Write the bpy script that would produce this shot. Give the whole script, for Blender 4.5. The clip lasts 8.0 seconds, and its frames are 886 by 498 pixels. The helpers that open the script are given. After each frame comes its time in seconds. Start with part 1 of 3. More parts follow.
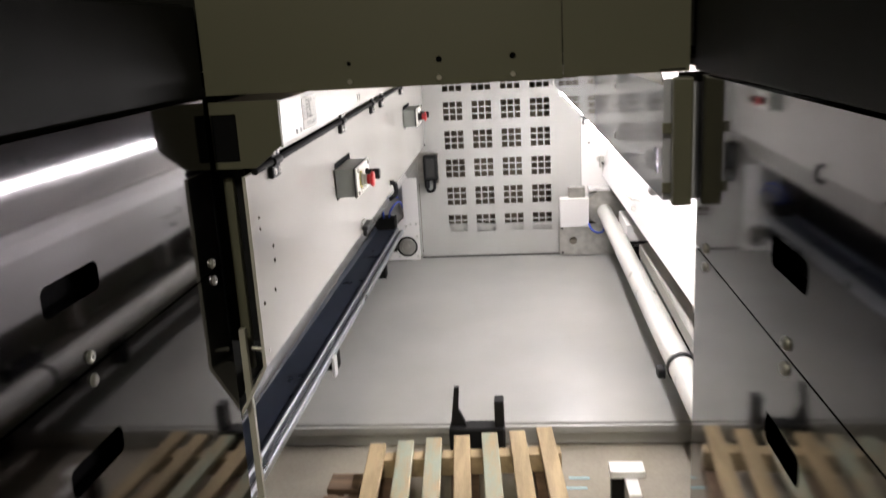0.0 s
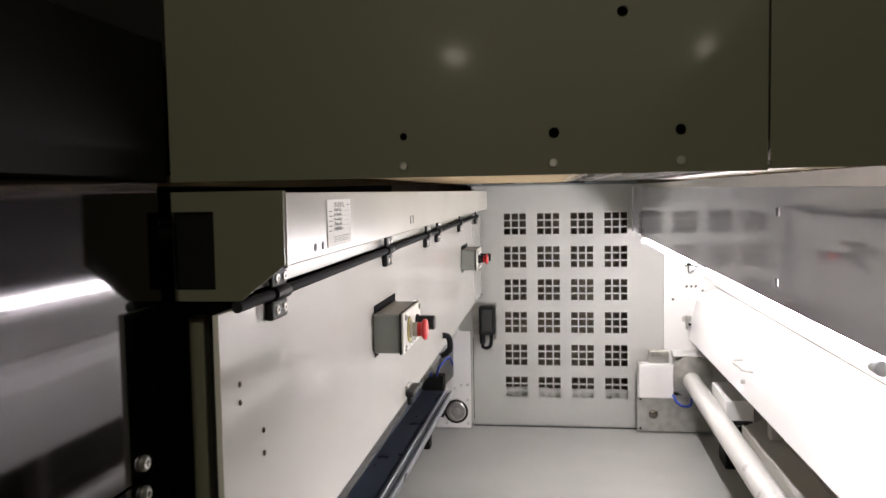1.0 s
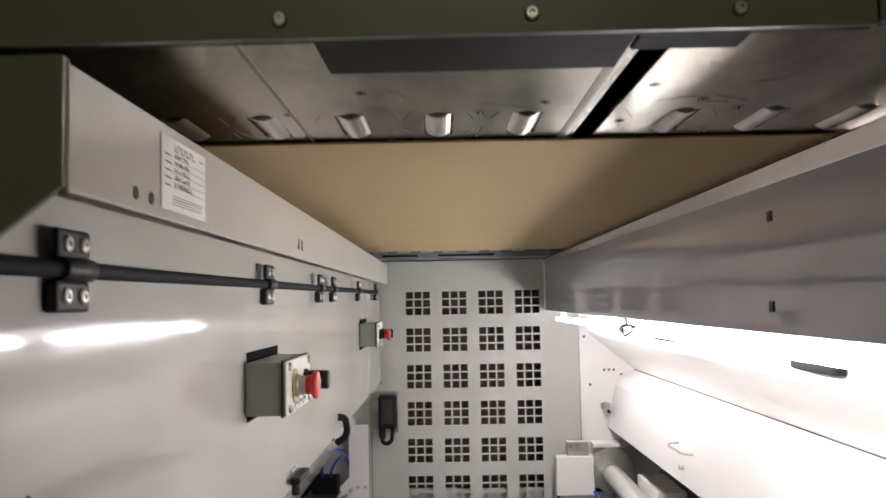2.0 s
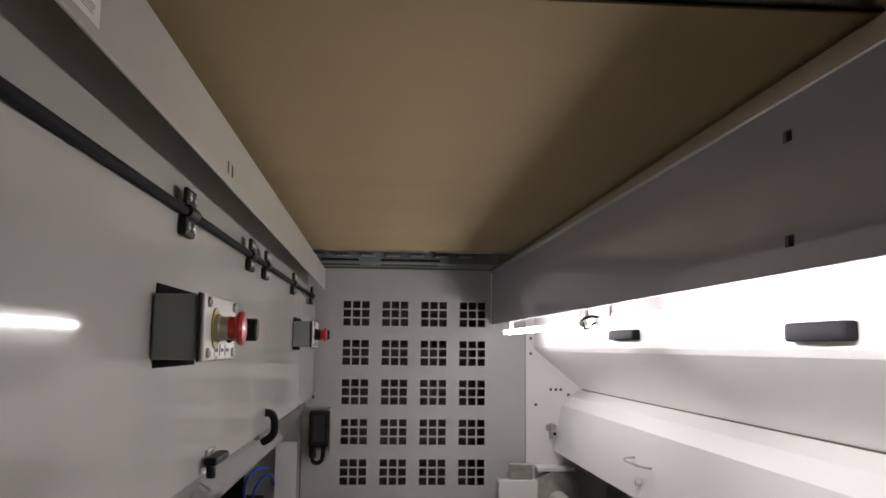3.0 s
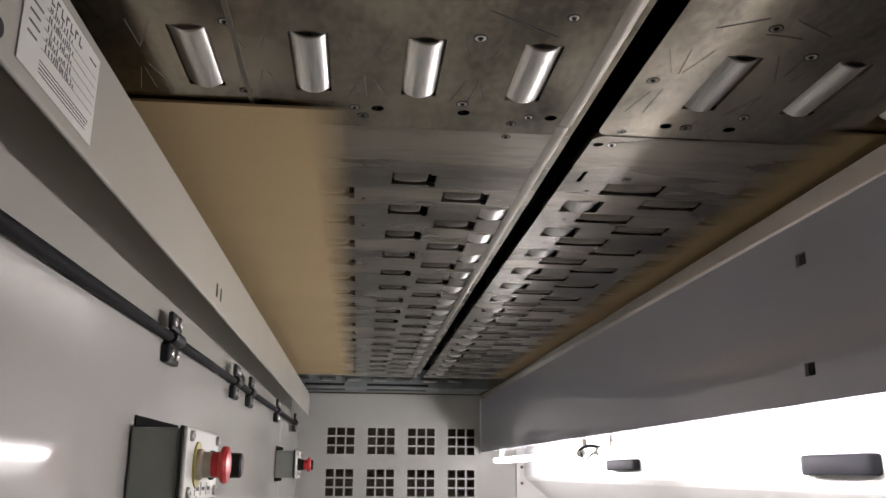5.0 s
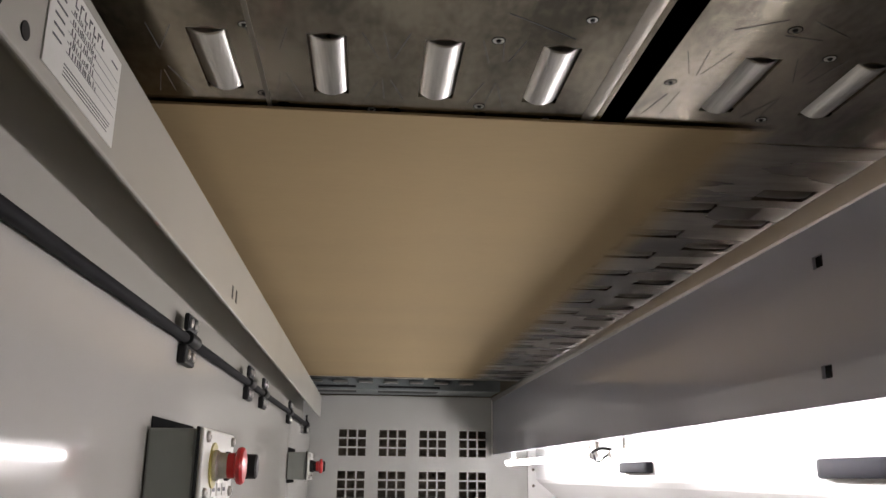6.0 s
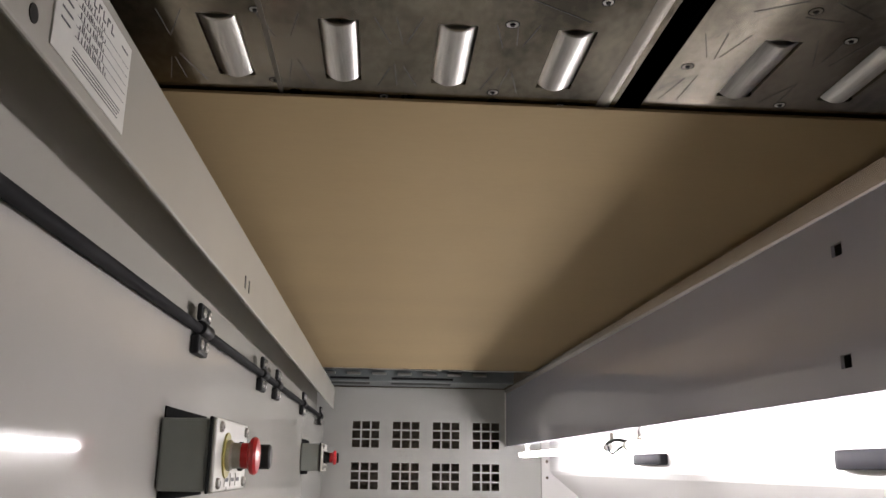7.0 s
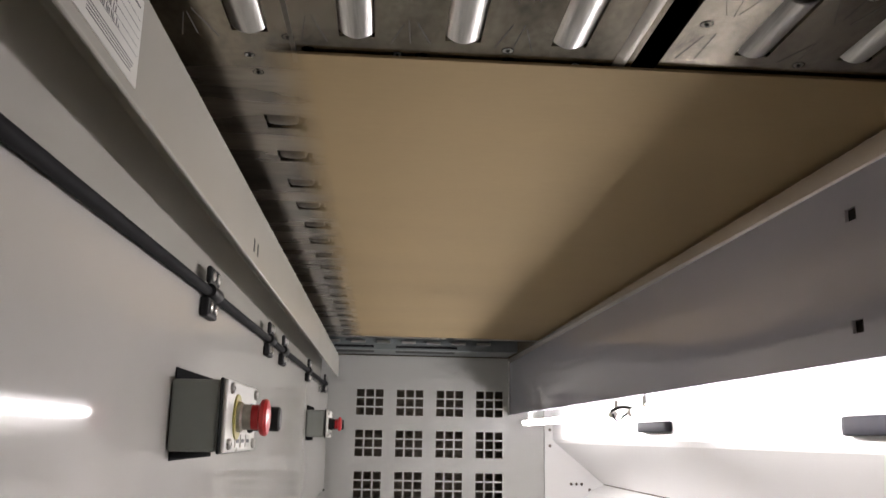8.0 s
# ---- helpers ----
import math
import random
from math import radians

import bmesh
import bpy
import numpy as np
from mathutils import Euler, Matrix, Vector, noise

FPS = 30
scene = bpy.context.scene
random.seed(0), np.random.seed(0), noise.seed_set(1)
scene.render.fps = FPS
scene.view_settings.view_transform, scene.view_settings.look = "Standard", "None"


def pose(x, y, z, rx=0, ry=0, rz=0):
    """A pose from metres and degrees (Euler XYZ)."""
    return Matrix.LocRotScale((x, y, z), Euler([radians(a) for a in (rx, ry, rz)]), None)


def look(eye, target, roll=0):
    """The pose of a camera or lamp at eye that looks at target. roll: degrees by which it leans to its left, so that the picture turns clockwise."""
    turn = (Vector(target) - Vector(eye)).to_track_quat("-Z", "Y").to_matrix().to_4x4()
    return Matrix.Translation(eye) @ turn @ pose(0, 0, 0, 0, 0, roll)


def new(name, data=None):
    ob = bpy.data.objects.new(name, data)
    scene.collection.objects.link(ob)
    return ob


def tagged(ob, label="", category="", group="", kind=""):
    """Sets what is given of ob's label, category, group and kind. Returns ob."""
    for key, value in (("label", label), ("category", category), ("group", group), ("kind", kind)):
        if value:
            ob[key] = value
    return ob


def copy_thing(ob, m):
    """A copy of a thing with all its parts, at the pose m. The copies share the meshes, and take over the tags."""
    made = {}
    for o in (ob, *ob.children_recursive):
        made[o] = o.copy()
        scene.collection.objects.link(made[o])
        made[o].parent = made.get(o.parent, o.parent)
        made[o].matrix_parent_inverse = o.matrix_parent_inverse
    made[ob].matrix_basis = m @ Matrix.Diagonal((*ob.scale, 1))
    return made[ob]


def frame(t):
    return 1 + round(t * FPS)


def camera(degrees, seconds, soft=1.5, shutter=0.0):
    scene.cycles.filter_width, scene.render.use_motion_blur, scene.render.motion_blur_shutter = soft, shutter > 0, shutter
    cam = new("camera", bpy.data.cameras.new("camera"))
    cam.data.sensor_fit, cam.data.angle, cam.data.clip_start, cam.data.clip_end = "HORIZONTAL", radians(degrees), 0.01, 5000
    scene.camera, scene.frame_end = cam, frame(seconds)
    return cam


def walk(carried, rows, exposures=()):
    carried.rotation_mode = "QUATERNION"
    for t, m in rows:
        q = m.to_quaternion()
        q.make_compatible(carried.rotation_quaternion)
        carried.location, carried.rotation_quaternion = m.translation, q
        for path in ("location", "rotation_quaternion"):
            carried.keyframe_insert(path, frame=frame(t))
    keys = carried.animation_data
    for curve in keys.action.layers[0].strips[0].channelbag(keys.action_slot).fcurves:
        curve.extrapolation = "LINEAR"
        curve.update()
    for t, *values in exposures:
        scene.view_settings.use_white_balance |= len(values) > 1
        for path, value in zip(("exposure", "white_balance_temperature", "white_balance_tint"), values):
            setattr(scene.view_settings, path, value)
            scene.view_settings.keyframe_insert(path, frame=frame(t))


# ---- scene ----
cam = camera(55.5, 8.0, soft=1.5, shutter=0.3)
PATH = [
    (0, (0.413, 0.004, 1.204), (0.219, 1.931, 0.707), -3.2),
    (0.5, (0.322, 0.301, 1.175), (0.122, 2.267, 0.868), -3.0),
    (1, (0.29, 0.591, 1.103), (-0.001, 2.565, 0.969), -1.0),
    (1.5, (0.257, 0.789, 0.996), (0.071, 2.78, 1.022), -1.0),
    (2, (0.23, 0.949, 0.958), (0.192, 2.945, 1.082), -1.1),
    (2.2, (0.24, 1.002, 0.911), (0.237, 2.997, 1.058), -0.5),
    (3.3, (0.183, 1.171, 0.819), (0.322, 3.142, 1.132), 0.9),
    (3.5, (0.178, 1.171, 0.828), (0.326, 3.127, 1.217), 1.1),
    (4, (0.182, 1.198, 0.834), (0.344, 3.127, 1.334), 1.0),
    (4.5, (0.185, 1.203, 0.834), (0.343, 3.129, 1.347), 0.6),
    (6, (0.177, 1.202, 0.833), (0.301, 3.129, 1.353), 0.7),
    (6.5, (0.178, 1.211, 0.833), (0.287, 3.143, 1.34), 0.7),
    (7, (0.177, 1.21, 0.831), (0.271, 3.143, 1.334), 0.8),
    (7.5, (0.174, 1.211, 0.83), (0.263, 3.147, 1.326), 0.9),
    (8, (0.168, 1.217, 0.823), (0.259, 3.166, 1.26), 1.1),
]
walk(cam, [(t, look(eye, target, roll)) for t, eye, target, roll in PATH],
     [(0, 0.85), (0.5, 0.8), (1, 0.65), (1.5, 0.45), (2, 0.2), (2.2, -0.05), (3.3, -0.93), (3.5, -0.93), (4, -0.13), (4.5, -0.15), (7, -0.18), (8, -0.12)])

# ---- world and light: a dim hall; the two tubes in the recess are the main light ----
world = bpy.data.worlds.new("world")
world.use_nodes = True
scene.world = world
world.node_tree.nodes["Background"].inputs[0].default_value = (0.8, 0.85, 0.8, 1)
world.node_tree.nodes["Background"].inputs[1].default_value = 0.02
TUBE_GLOW = 64.0
HALL_GLOW = 165.0


# ---- materials ----
def mat(name, color, rough=0.5, metal=0.0, vary=0.08, scale=6.0, fine=120.0, bump=0.02, coat=0.0, stretch=(1, 1, 1), rough_vary=0.08, tint=None, grain=0.35, spec=0.5):
    """A paint, metal, wood or plastic with stains at one scale and grain at another."""
    m = bpy.data.materials.new(name)
    m.use_nodes = True
    n, l = m.node_tree.nodes, m.node_tree.links
    b = n["Principled BSDF"]
    b.inputs["Metallic"].default_value = metal
    b.inputs["Specular IOR Level"].default_value = spec
    b.inputs["Coat Weight"].default_value = coat
    b.inputs["Coat Roughness"].default_value = 0.08
    co = n.new("ShaderNodeTexCoord")
    mp = n.new("ShaderNodeMapping")
    mp.inputs["Scale"].default_value = stretch
    geo = n.new("ShaderNodeNewGeometry")
    l.new(geo.outputs["Position"], mp.inputs["Vector"])
    big, small = n.new("ShaderNodeTexNoise"), n.new("ShaderNodeTexNoise")
    for tex, sc, det in ((big, scale, 4.0), (small, fine, 3.0)):
        tex.inputs["Scale"].default_value = sc
        tex.inputs["Detail"].default_value = det
        l.new(mp.outputs[0], tex.inputs["Vector"])
    mix = n.new("ShaderNodeMix")
    mix.data_type = "RGBA"
    dark = tint or [c * (1 - 2.2 * vary) for c in color]
    mix.inputs[6].default_value = (*dark, 1)
    mix.inputs[7].default_value = (*[min(1, c * (1 + vary)) for c in color], 1)
    ramp = n.new("ShaderNodeMapRange")
    ramp.inputs[1].default_value, ramp.inputs[2].default_value = 0.3, 0.65
    add = n.new("ShaderNodeMath")
    add.operation = "MULTIPLY_ADD"
    add.inputs[1].default_value = grain
    l.new(small.outputs[0], add.inputs[0])
    sub = n.new("ShaderNodeMath")
    sub.operation = "SUBTRACT"
    sub.inputs[1].default_value = grain / 2
    l.new(big.outputs[0], sub.inputs[0])
    l.new(sub.outputs[0], add.inputs[2])
    l.new(add.outputs[0], ramp.inputs[0])
    l.new(ramp.outputs[0], mix.inputs[0])
    if vary:
        l.new(mix.outputs[2], b.inputs["Base Color"])
    else:
        b.inputs["Base Color"].default_value = (*color, 1)
    rr = n.new("ShaderNodeMapRange")
    rr.inputs[3].default_value, rr.inputs[4].default_value = max(0.02, rough - rough_vary), min(1, rough + rough_vary)
    l.new(big.outputs[0], rr.inputs[0])
    if rough_vary:
        l.new(rr.outputs[0], b.inputs["Roughness"])
    else:
        b.inputs["Roughness"].default_value = rough
    if bump:
        bp = n.new("ShaderNodeBump")
        bp.inputs["Strength"].default_value = bump
        bp.inputs["Distance"].default_value = 0.002
        l.new(small.outputs[0], bp.inputs["Height"])
        l.new(bp.outputs[0], b.inputs["Normal"])
    return m


def glow(name, color, strength):
    m = bpy.data.materials.new(name)
    m.use_nodes = True
    b = m.node_tree.nodes["Principled BSDF"]
    b.inputs["Base Color"].default_value = (*color, 1)
    b.inputs["Emission Color"].default_value = (*color, 1)
    b.inputs["Emission Strength"].default_value = strength
    return m


WHITE = mat("white machine paint", (0.86, 0.845, 0.83), 0.28, rough_vary=0, vary=0.0, scale=3, fine=260, bump=0.0, grain=0.0)
WALLW = mat("glossy off-white panel paint", (0.54, 0.525, 0.498), 0.065, rough_vary=0.02, vary=0.025, scale=2.5, fine=300, bump=0.005, coat=0.06, grain=0.0)
GRILLE = mat("white powder coat", (0.53, 0.53, 0.505), 0.24, vary=0.02, scale=3, fine=400, bump=0.03, grain=0.0)
GREY = mat("grey semi-gloss panel paint", (0.49, 0.495, 0.575), 0.055, rough_vary=0.015, vary=0.02, scale=2, fine=300, bump=0.0, coat=0.2, grain=0.0)
BEAM = mat("light grey beam paint", (0.47, 0.452, 0.41), 0.26, rough_vary=0.03, vary=0.012, scale=4, fine=250, bump=0.0, grain=0.0)
OLIVE = mat("olive grey machine paint", (0.130, 0.127, 0.094), 0.32, rough_vary=0, vary=0.0, scale=5, fine=220, bump=0.0, coat=0.1, grain=0.0)
DARKP = mat("dark machine paint", (0.007, 0.007, 0.0065), 0.6, spec=0.12, vary=0.08, scale=4, fine=200)
MIRROR = mat("dark polished steel cladding", (0.058, 0.055, 0.059), 0.055, 1.0, vary=0.05, scale=3, fine=40, bump=0.004, stretch=(1, 0.15, 1), rough_vary=0.025, grain=0.0)
STEEL = mat("worn brushed steel plate", (0.275, 0.243, 0.190), 0.21, 1.0, vary=0.27, scale=16, fine=160, bump=0.02, stretch=(1, 0.5, 1), rough_vary=0.12)
STEEL2 = mat("dull rolled steel plate", (0.245, 0.218, 0.183), 0.27, 1.0, vary=0.27, scale=13, fine=140, bump=0.03, stretch=(0.22, 1, 1), rough_vary=0.13)
WHEEL = mat("grimy steel wheel", (0.15, 0.135, 0.118), 0.34, 1.0, vary=0.15, scale=30, fine=300)
CHROME = mat("bright ground steel", (0.60, 0.585, 0.56), 0.30, 1.0, vary=0.16, scale=60, fine=500, bump=0.01, stretch=(1, 0.05, 1))
CHROME2 = mat("worn bright steel edge", (0.23, 0.208, 0.175), 0.38, 1.0, vary=0.12, scale=25, fine=300, bump=0.02, stretch=(1, 0.2, 1))
ZINC = mat("zinc plated steel", (0.62, 0.61, 0.58), 0.34, 1.0, vary=0.08, scale=30, fine=300)
BOARD = mat("kraft corrugated board", (0.345, 0.253, 0.130), 0.85, vary=0.03, scale=5, fine=240, bump=0.03, stretch=(0.2, 1, 1))
BLACK = mat("black plastic", (0.011, 0.011, 0.012), 0.5, spec=0.25, vary=0.1, scale=30, fine=300)
RUBBER = mat("black rubber", (0.014, 0.014, 0.016), 0.75, spec=0.15, vary=0.1, scale=30, fine=300)
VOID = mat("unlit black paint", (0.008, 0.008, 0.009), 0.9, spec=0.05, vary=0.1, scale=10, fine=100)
NAVY = mat("dark blue steel channel", (0.035, 0.042, 0.06), 0.3, vary=0.12, scale=12, fine=200)
LEDGE = mat("blue grey ledge paint", (0.20, 0.22, 0.225), 0.4, vary=0.06, scale=8, fine=200, grain=0.1)
ALU = mat("anodised aluminium profile", (0.55, 0.58, 0.62), 0.3, 0.9, vary=0.05, scale=20, fine=300, stretch=(1, 0.2, 1))
RED = mat("red mushroom plastic", (0.55, 0.02, 0.025), 0.3, vary=0.05, scale=30, fine=300, coat=0.2)
YELLOW = mat("yellow disc plastic", (0.42, 0.37, 0.10), 0.45, vary=0.05, scale=30, fine=300)
BOXG = mat("grey enclosure enamel", (0.24, 0.255, 0.24), 0.38, vary=0.04, scale=12, fine=250, grain=0.0)
FACE = mat("pale enclosure cover", (0.66, 0.65, 0.61), 0.3, vary=0.04, scale=12, fine=250, grain=0.0)
PAPER = mat("white paper label", (0.72, 0.71, 0.68), 0.6, vary=0.02, scale=20, fine=400)
INK = mat("dark grey print", (0.10, 0.10, 0.11), 0.7, vary=0.1, scale=40, fine=400)
FLOORP = mat("grey floor paint", (0.385, 0.383, 0.362), 0.35, vary=0.05, scale=2.5, fine=180, bump=0.03)
CONC = mat("dusty beige concrete", (0.36, 0.325, 0.265), 0.8, vary=0.1, scale=3, fine=90, bump=0.15)
WOOD = mat("pale pine", (0.44, 0.335, 0.195), 0.75, vary=0.14, scale=5, fine=60, bump=0.15, stretch=(6, 0.6, 6))
WOODD = mat("weathered brown wood", (0.20, 0.13, 0.085), 0.85, vary=0.2, scale=5, fine=60, bump=0.2, stretch=(0.6, 6, 6))
STAIN = mat("green and blue stained pine", (0.30, 0.34, 0.27), 0.75, vary=0.2, scale=9, fine=60, bump=0.15, stretch=(4, 0.8, 4), tint=(0.46, 0.36, 0.22))
PVC = mat("white pipe plastic", (0.72, 0.71, 0.67), 0.3, vary=0.03, scale=9, fine=200, bump=0.02, grain=0.0)
BLUE = mat("blue air hose", (0.03, 0.07, 0.45), 0.35, vary=0.05, scale=30, fine=300)
TAPE = mat("pale blue tape", (0.35, 0.55, 0.62), 0.5, vary=0.05, scale=30, fine=300)
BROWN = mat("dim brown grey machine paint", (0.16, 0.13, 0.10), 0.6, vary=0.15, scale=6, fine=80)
HALLW = mat("hall wall paint", (0.42, 0.41, 0.37), 0.8, vary=0.05, scale=0.7, fine=30)
TUBE = glow("lit tube glass", (1.0, 0.95, 0.955), TUBE_GLOW)
LAMP = glow("lit high bay lamp", (1.0, 0.93, 0.72), HALL_GLOW)
GRIP = mat("dark grey moulded plastic", (0.010, 0.0095, 0.013), 0.62, spec=0.15, vary=0.06, scale=30, fine=400)
TRIM = mat("brushed bare metal trim", (0.50, 0.465, 0.44), 0.19, 1.0, vary=0.06, scale=14, fine=300, bump=0.01, stretch=(1, 0.15, 1))
GLASS = mat("dusty dark lens", (0.05, 0.05, 0.05), 0.1, vary=0.05)


# ---- building helpers ----
def thing(name, at, label, category, group="", kind=""):
    ob = new(name)
    ob.location = at
    ob.empty_display_size = 0.05
    return tagged(ob, label, category, group, kind)


def origin(ob):
    v = Vector((0, 0, 0))
    while ob:
        v += ob.location
        ob = ob.parent
    return v


def part(name, bm, material, parent=None, label="", smooth=False):
    """Links a bmesh, given in world places, as one mesh under a thing or a part."""
    if parent:
        bmesh.ops.translate(bm, vec=-origin(parent), verts=bm.verts)
    bmesh.ops.recalc_face_normals(bm, faces=bm.faces)
    me = bpy.data.meshes.new(name)
    if smooth:
        for f in bm.faces:
            f.smooth = True
        for e in bm.edges:
            e.smooth = not (len(e.link_faces) == 2 and e.calc_face_angle(0) > radians(35))
    bm.to_mesh(me)
    bm.free()
    me.materials.append(material)
    ob = new(name, me)
    ob.parent = parent
    return tagged(ob, label)


def structure(name, bm, material, label, category, smooth=False):
    return tagged(part(name, bm, material, None, label, smooth), "", category, "", "structure")


def soften(bm, r, segs=2):
    if r:
        bmesh.ops.remove_doubles(bm, verts=bm.verts, dist=1e-6)
        sharp = [e for e in bm.edges if len(e.link_faces) == 2 and e.calc_face_angle(0) > radians(40)]
        bmesh.ops.bevel(bm, geom=sharp, offset=r, segments=segs, affect="EDGES", profile=0.5)
    return bm


def join(*bms):
    out = bms[0]
    for b in bms[1:]:
        me = bpy.data.meshes.new("joined")
        b.to_mesh(me)
        b.free()
        out.from_mesh(me)
        bpy.data.meshes.remove(me)
    return out


def box(x0, x1, y0, y1, z0, z1, r=0.0, segs=2):
    bm = bmesh.new()
    bmesh.ops.create_cube(bm, size=1, matrix=Matrix.LocRotScale(((x0 + x1) / 2, (y0 + y1) / 2, (z0 + z1) / 2), None, (abs(x1 - x0), abs(y1 - y0), abs(z1 - z0))))
    return soften(bm, r, segs)


def rod(p, q, r, segs=20, r2=None, bevel=0.0):
    p, q = Vector(p), Vector(q)
    bm = bmesh.new()
    m = Matrix.Translation((p + q) / 2) @ (q - p).to_track_quat("Z", "Y").to_matrix().to_4x4()
    bmesh.ops.create_cone(bm, cap_ends=True, segments=segs, radius1=r, radius2=r if r2 is None else r2, depth=(q - p).length, matrix=m)
    return soften(bm, bevel)


def lathe(p, axis, profile, segs=24):
    """Turns (distance along the axis, radius) pairs round an axis."""
    bm = bmesh.new()
    turn = Vector(axis).to_track_quat("Z", "Y")
    rings = []
    for h, r in profile:
        rings.append([bm.verts.new(Vector(p) + turn @ Vector((r * math.cos(a), r * math.sin(a), h))) for a in [2 * math.pi * k / segs for k in range(segs)]])
    for a, b in zip(rings, rings[1:]):
        for k in range(segs):
            bm.faces.new((a[k], a[(k + 1) % segs], b[(k + 1) % segs], b[k]))
    bm.faces.new(rings[0])
    bm.faces.new(rings[-1])
    return bm


def extrude(points, y0, y1, r=0.0):
    """A closed outline in x and z, drawn out along y."""
    bm = bmesh.new()
    a = [bm.verts.new((x, y0, z)) for x, z in points]
    b = [bm.verts.new((x, y1, z)) for x, z in points]
    bm.faces.new(a)
    bm.faces.new(b)
    for k in range(len(a)):
        j = (k + 1) % len(a)
        bm.faces.new((a[k], a[j], b[j], b[k]))
    return soften(bm, r)


def folded(points, y0, y1, t):
    """A bent sheet: an open line in x and z, with thickness t to its left hand."""
    pts = [Vector((x, z)) for x, z in points]
    side = []
    for k, p in enumerate(pts):
        a = (pts[k] - pts[k - 1]).normalized() if k else (pts[1] - pts[0]).normalized()
        b = (pts[k + 1] - pts[k]).normalized() if k + 1 < len(pts) else a
        n = (Vector((-a.y, a.x)) + Vector((-b.y, b.x))).normalized()
        side.append(p + n * t / max(0.4, n.dot(Vector((-a.y, a.x)))))
    bm = bmesh.new()
    rows = [[bm.verts.new((p.x, y, p.y)) for p in line] for y in (y0, y1) for line in (pts, side)]
    k = len(pts)
    for i in range(k - 1):
        for a, b in ((0, 2), (3, 1)):
            bm.faces.new((rows[a][i], rows[a][i + 1], rows[b][i + 1], rows[b][i]))
        bm.faces.new((rows[0][i], rows[1][i], rows[1][i + 1], rows[0][i + 1]))
        bm.faces.new((rows[2][i], rows[2][i + 1], rows[3][i + 1], rows[3][i]))
    for i in (0, k - 1):
        bm.faces.new((rows[0][i], rows[2][i], rows[3][i], rows[1][i]))
    return bm


def rect(u0, u1, v0, v1):
    return [(u0, v0), (u1, v0), (u1, v1), (u0, v1)]


def obround(u0, u1, v0, v1, n=8, r=None):
    """A rectangle with round ends or corners."""
    r = min(u1 - u0, v1 - v0) / 2 if r is None else r
    out = []
    for cu, cv, a in ((u1 - r, v1 - r, 0), (u0 + r, v1 - r, 90), (u0 + r, v0 + r, 180), (u1 - r, v0 + r, 270)):
        out += [(cu + r * math.cos(radians(a + 90 * k / n)), cv + r * math.sin(radians(a + 90 * k / n))) for k in range(n + 1)]
    return out


def circle(u, v, r, n=16):
    return [(u + r * math.cos(2 * math.pi * k / n), v + r * math.sin(2 * math.pi * k / n)) for k in range(n)]


def plate(outline, holes, at, depth, plane):
    """A plate with real holes through it. plane 'x': outline in y, z at x; 'y': in x, z; 'z': in x, y. depth is along the axis."""
    place = {"x": lambda u, v, w: (w, u, v), "y": lambda u, v, w: (u, w, v), "z": lambda u, v, w: (u, v, w)}[plane]
    bm = bmesh.new()
    edges = []
    for loop in [outline, *holes]:
        vs = [bm.verts.new(place(u, v, at)) for u, v in loop]
        edges += [bm.edges.new((vs[k], vs[(k + 1) % len(vs)])) for k in range(len(vs))]
    bmesh.ops.triangle_fill(bm, use_beauty=True, use_dissolve=False, edges=edges)
    got = bmesh.ops.extrude_face_region(bm, geom=bm.faces[:])
    bmesh.ops.translate(bm, verts=[g for g in got["geom"] if isinstance(g, bmesh.types.BMVert)], vec=Vector(place(0, 0, depth)) - Vector(place(0, 0, 0)))
    return bm


def hose(name, points, r, material, parent=None, label=""):
    cu = bpy.data.curves.new(name, "CURVE")
    cu.dimensions = "3D"
    sp = cu.splines.new("BEZIER")
    sp.bezier_points.add(len(points) - 1)
    o = origin(parent) if parent else Vector((0, 0, 0))
    for b, p in zip(sp.bezier_points, points):
        b.co = Vector(p) - o
        b.handle_left_type = b.handle_right_type = "AUTO"
    cu.bevel_depth, cu.bevel_resolution, cu.resolution_u = r, 3, 8
    cu.fill_mode = "FULL"
    tmp = bpy.data.objects.new(name, cu)
    me = bpy.data.meshes.new_from_object(tmp)
    bpy.data.objects.remove(tmp)
    me.materials.clear()
    me.materials.append(material)
    ob = new(name, me)
    ob.parent = parent
    return tagged(ob, label)


def screw_bm(p, axis, r=0.006, h=0.004):
    """A dome head with a hexagon socket sunk in it."""
    return lathe(p, axis, [(0, r), (h * 0.6, r), (h, r * 0.75), (h, r * 0.42), (h * 0.35, r * 0.4)], 14)


# ---- the large structure ----
BACK, FLOOR = 4.5, 0.0
SHEET_Z, PLATE_Z = 1.1358, 1.139

# the hall round the machine
structure("ground", box(-9, 9, -24, 9, -0.28, -0.08), CONC, "dusty beige concrete floor of a factory hall", "floor")
structure("floor", box(-1.3, 1.9, 2.45, 4.62, -0.076, 0.0, 0.004), FLOORP, "grey painted steel deck between two machine units", "floor")
structure("trim", box(-1.3, 1.9, 2.432, 2.448, -0.03, -0.006, 0.002), FLOORP, "thin steel edge strip along the grey deck", "trim")
for nm, b in (("wall_south", box(-9, 9, -24.2, -24, -0.28, 5)), ("wall_north", box(-9, 9, 9, 9.2, -0.28, 5)), ("wall_west", box(-9.2, -9, -24, 9, -0.28, 5)), ("wall_east", box(9, 9.2, -24, 9, -0.28, 5))):
    structure(nm, b, HALLW, "plain painted wall of the factory hall", "wall")
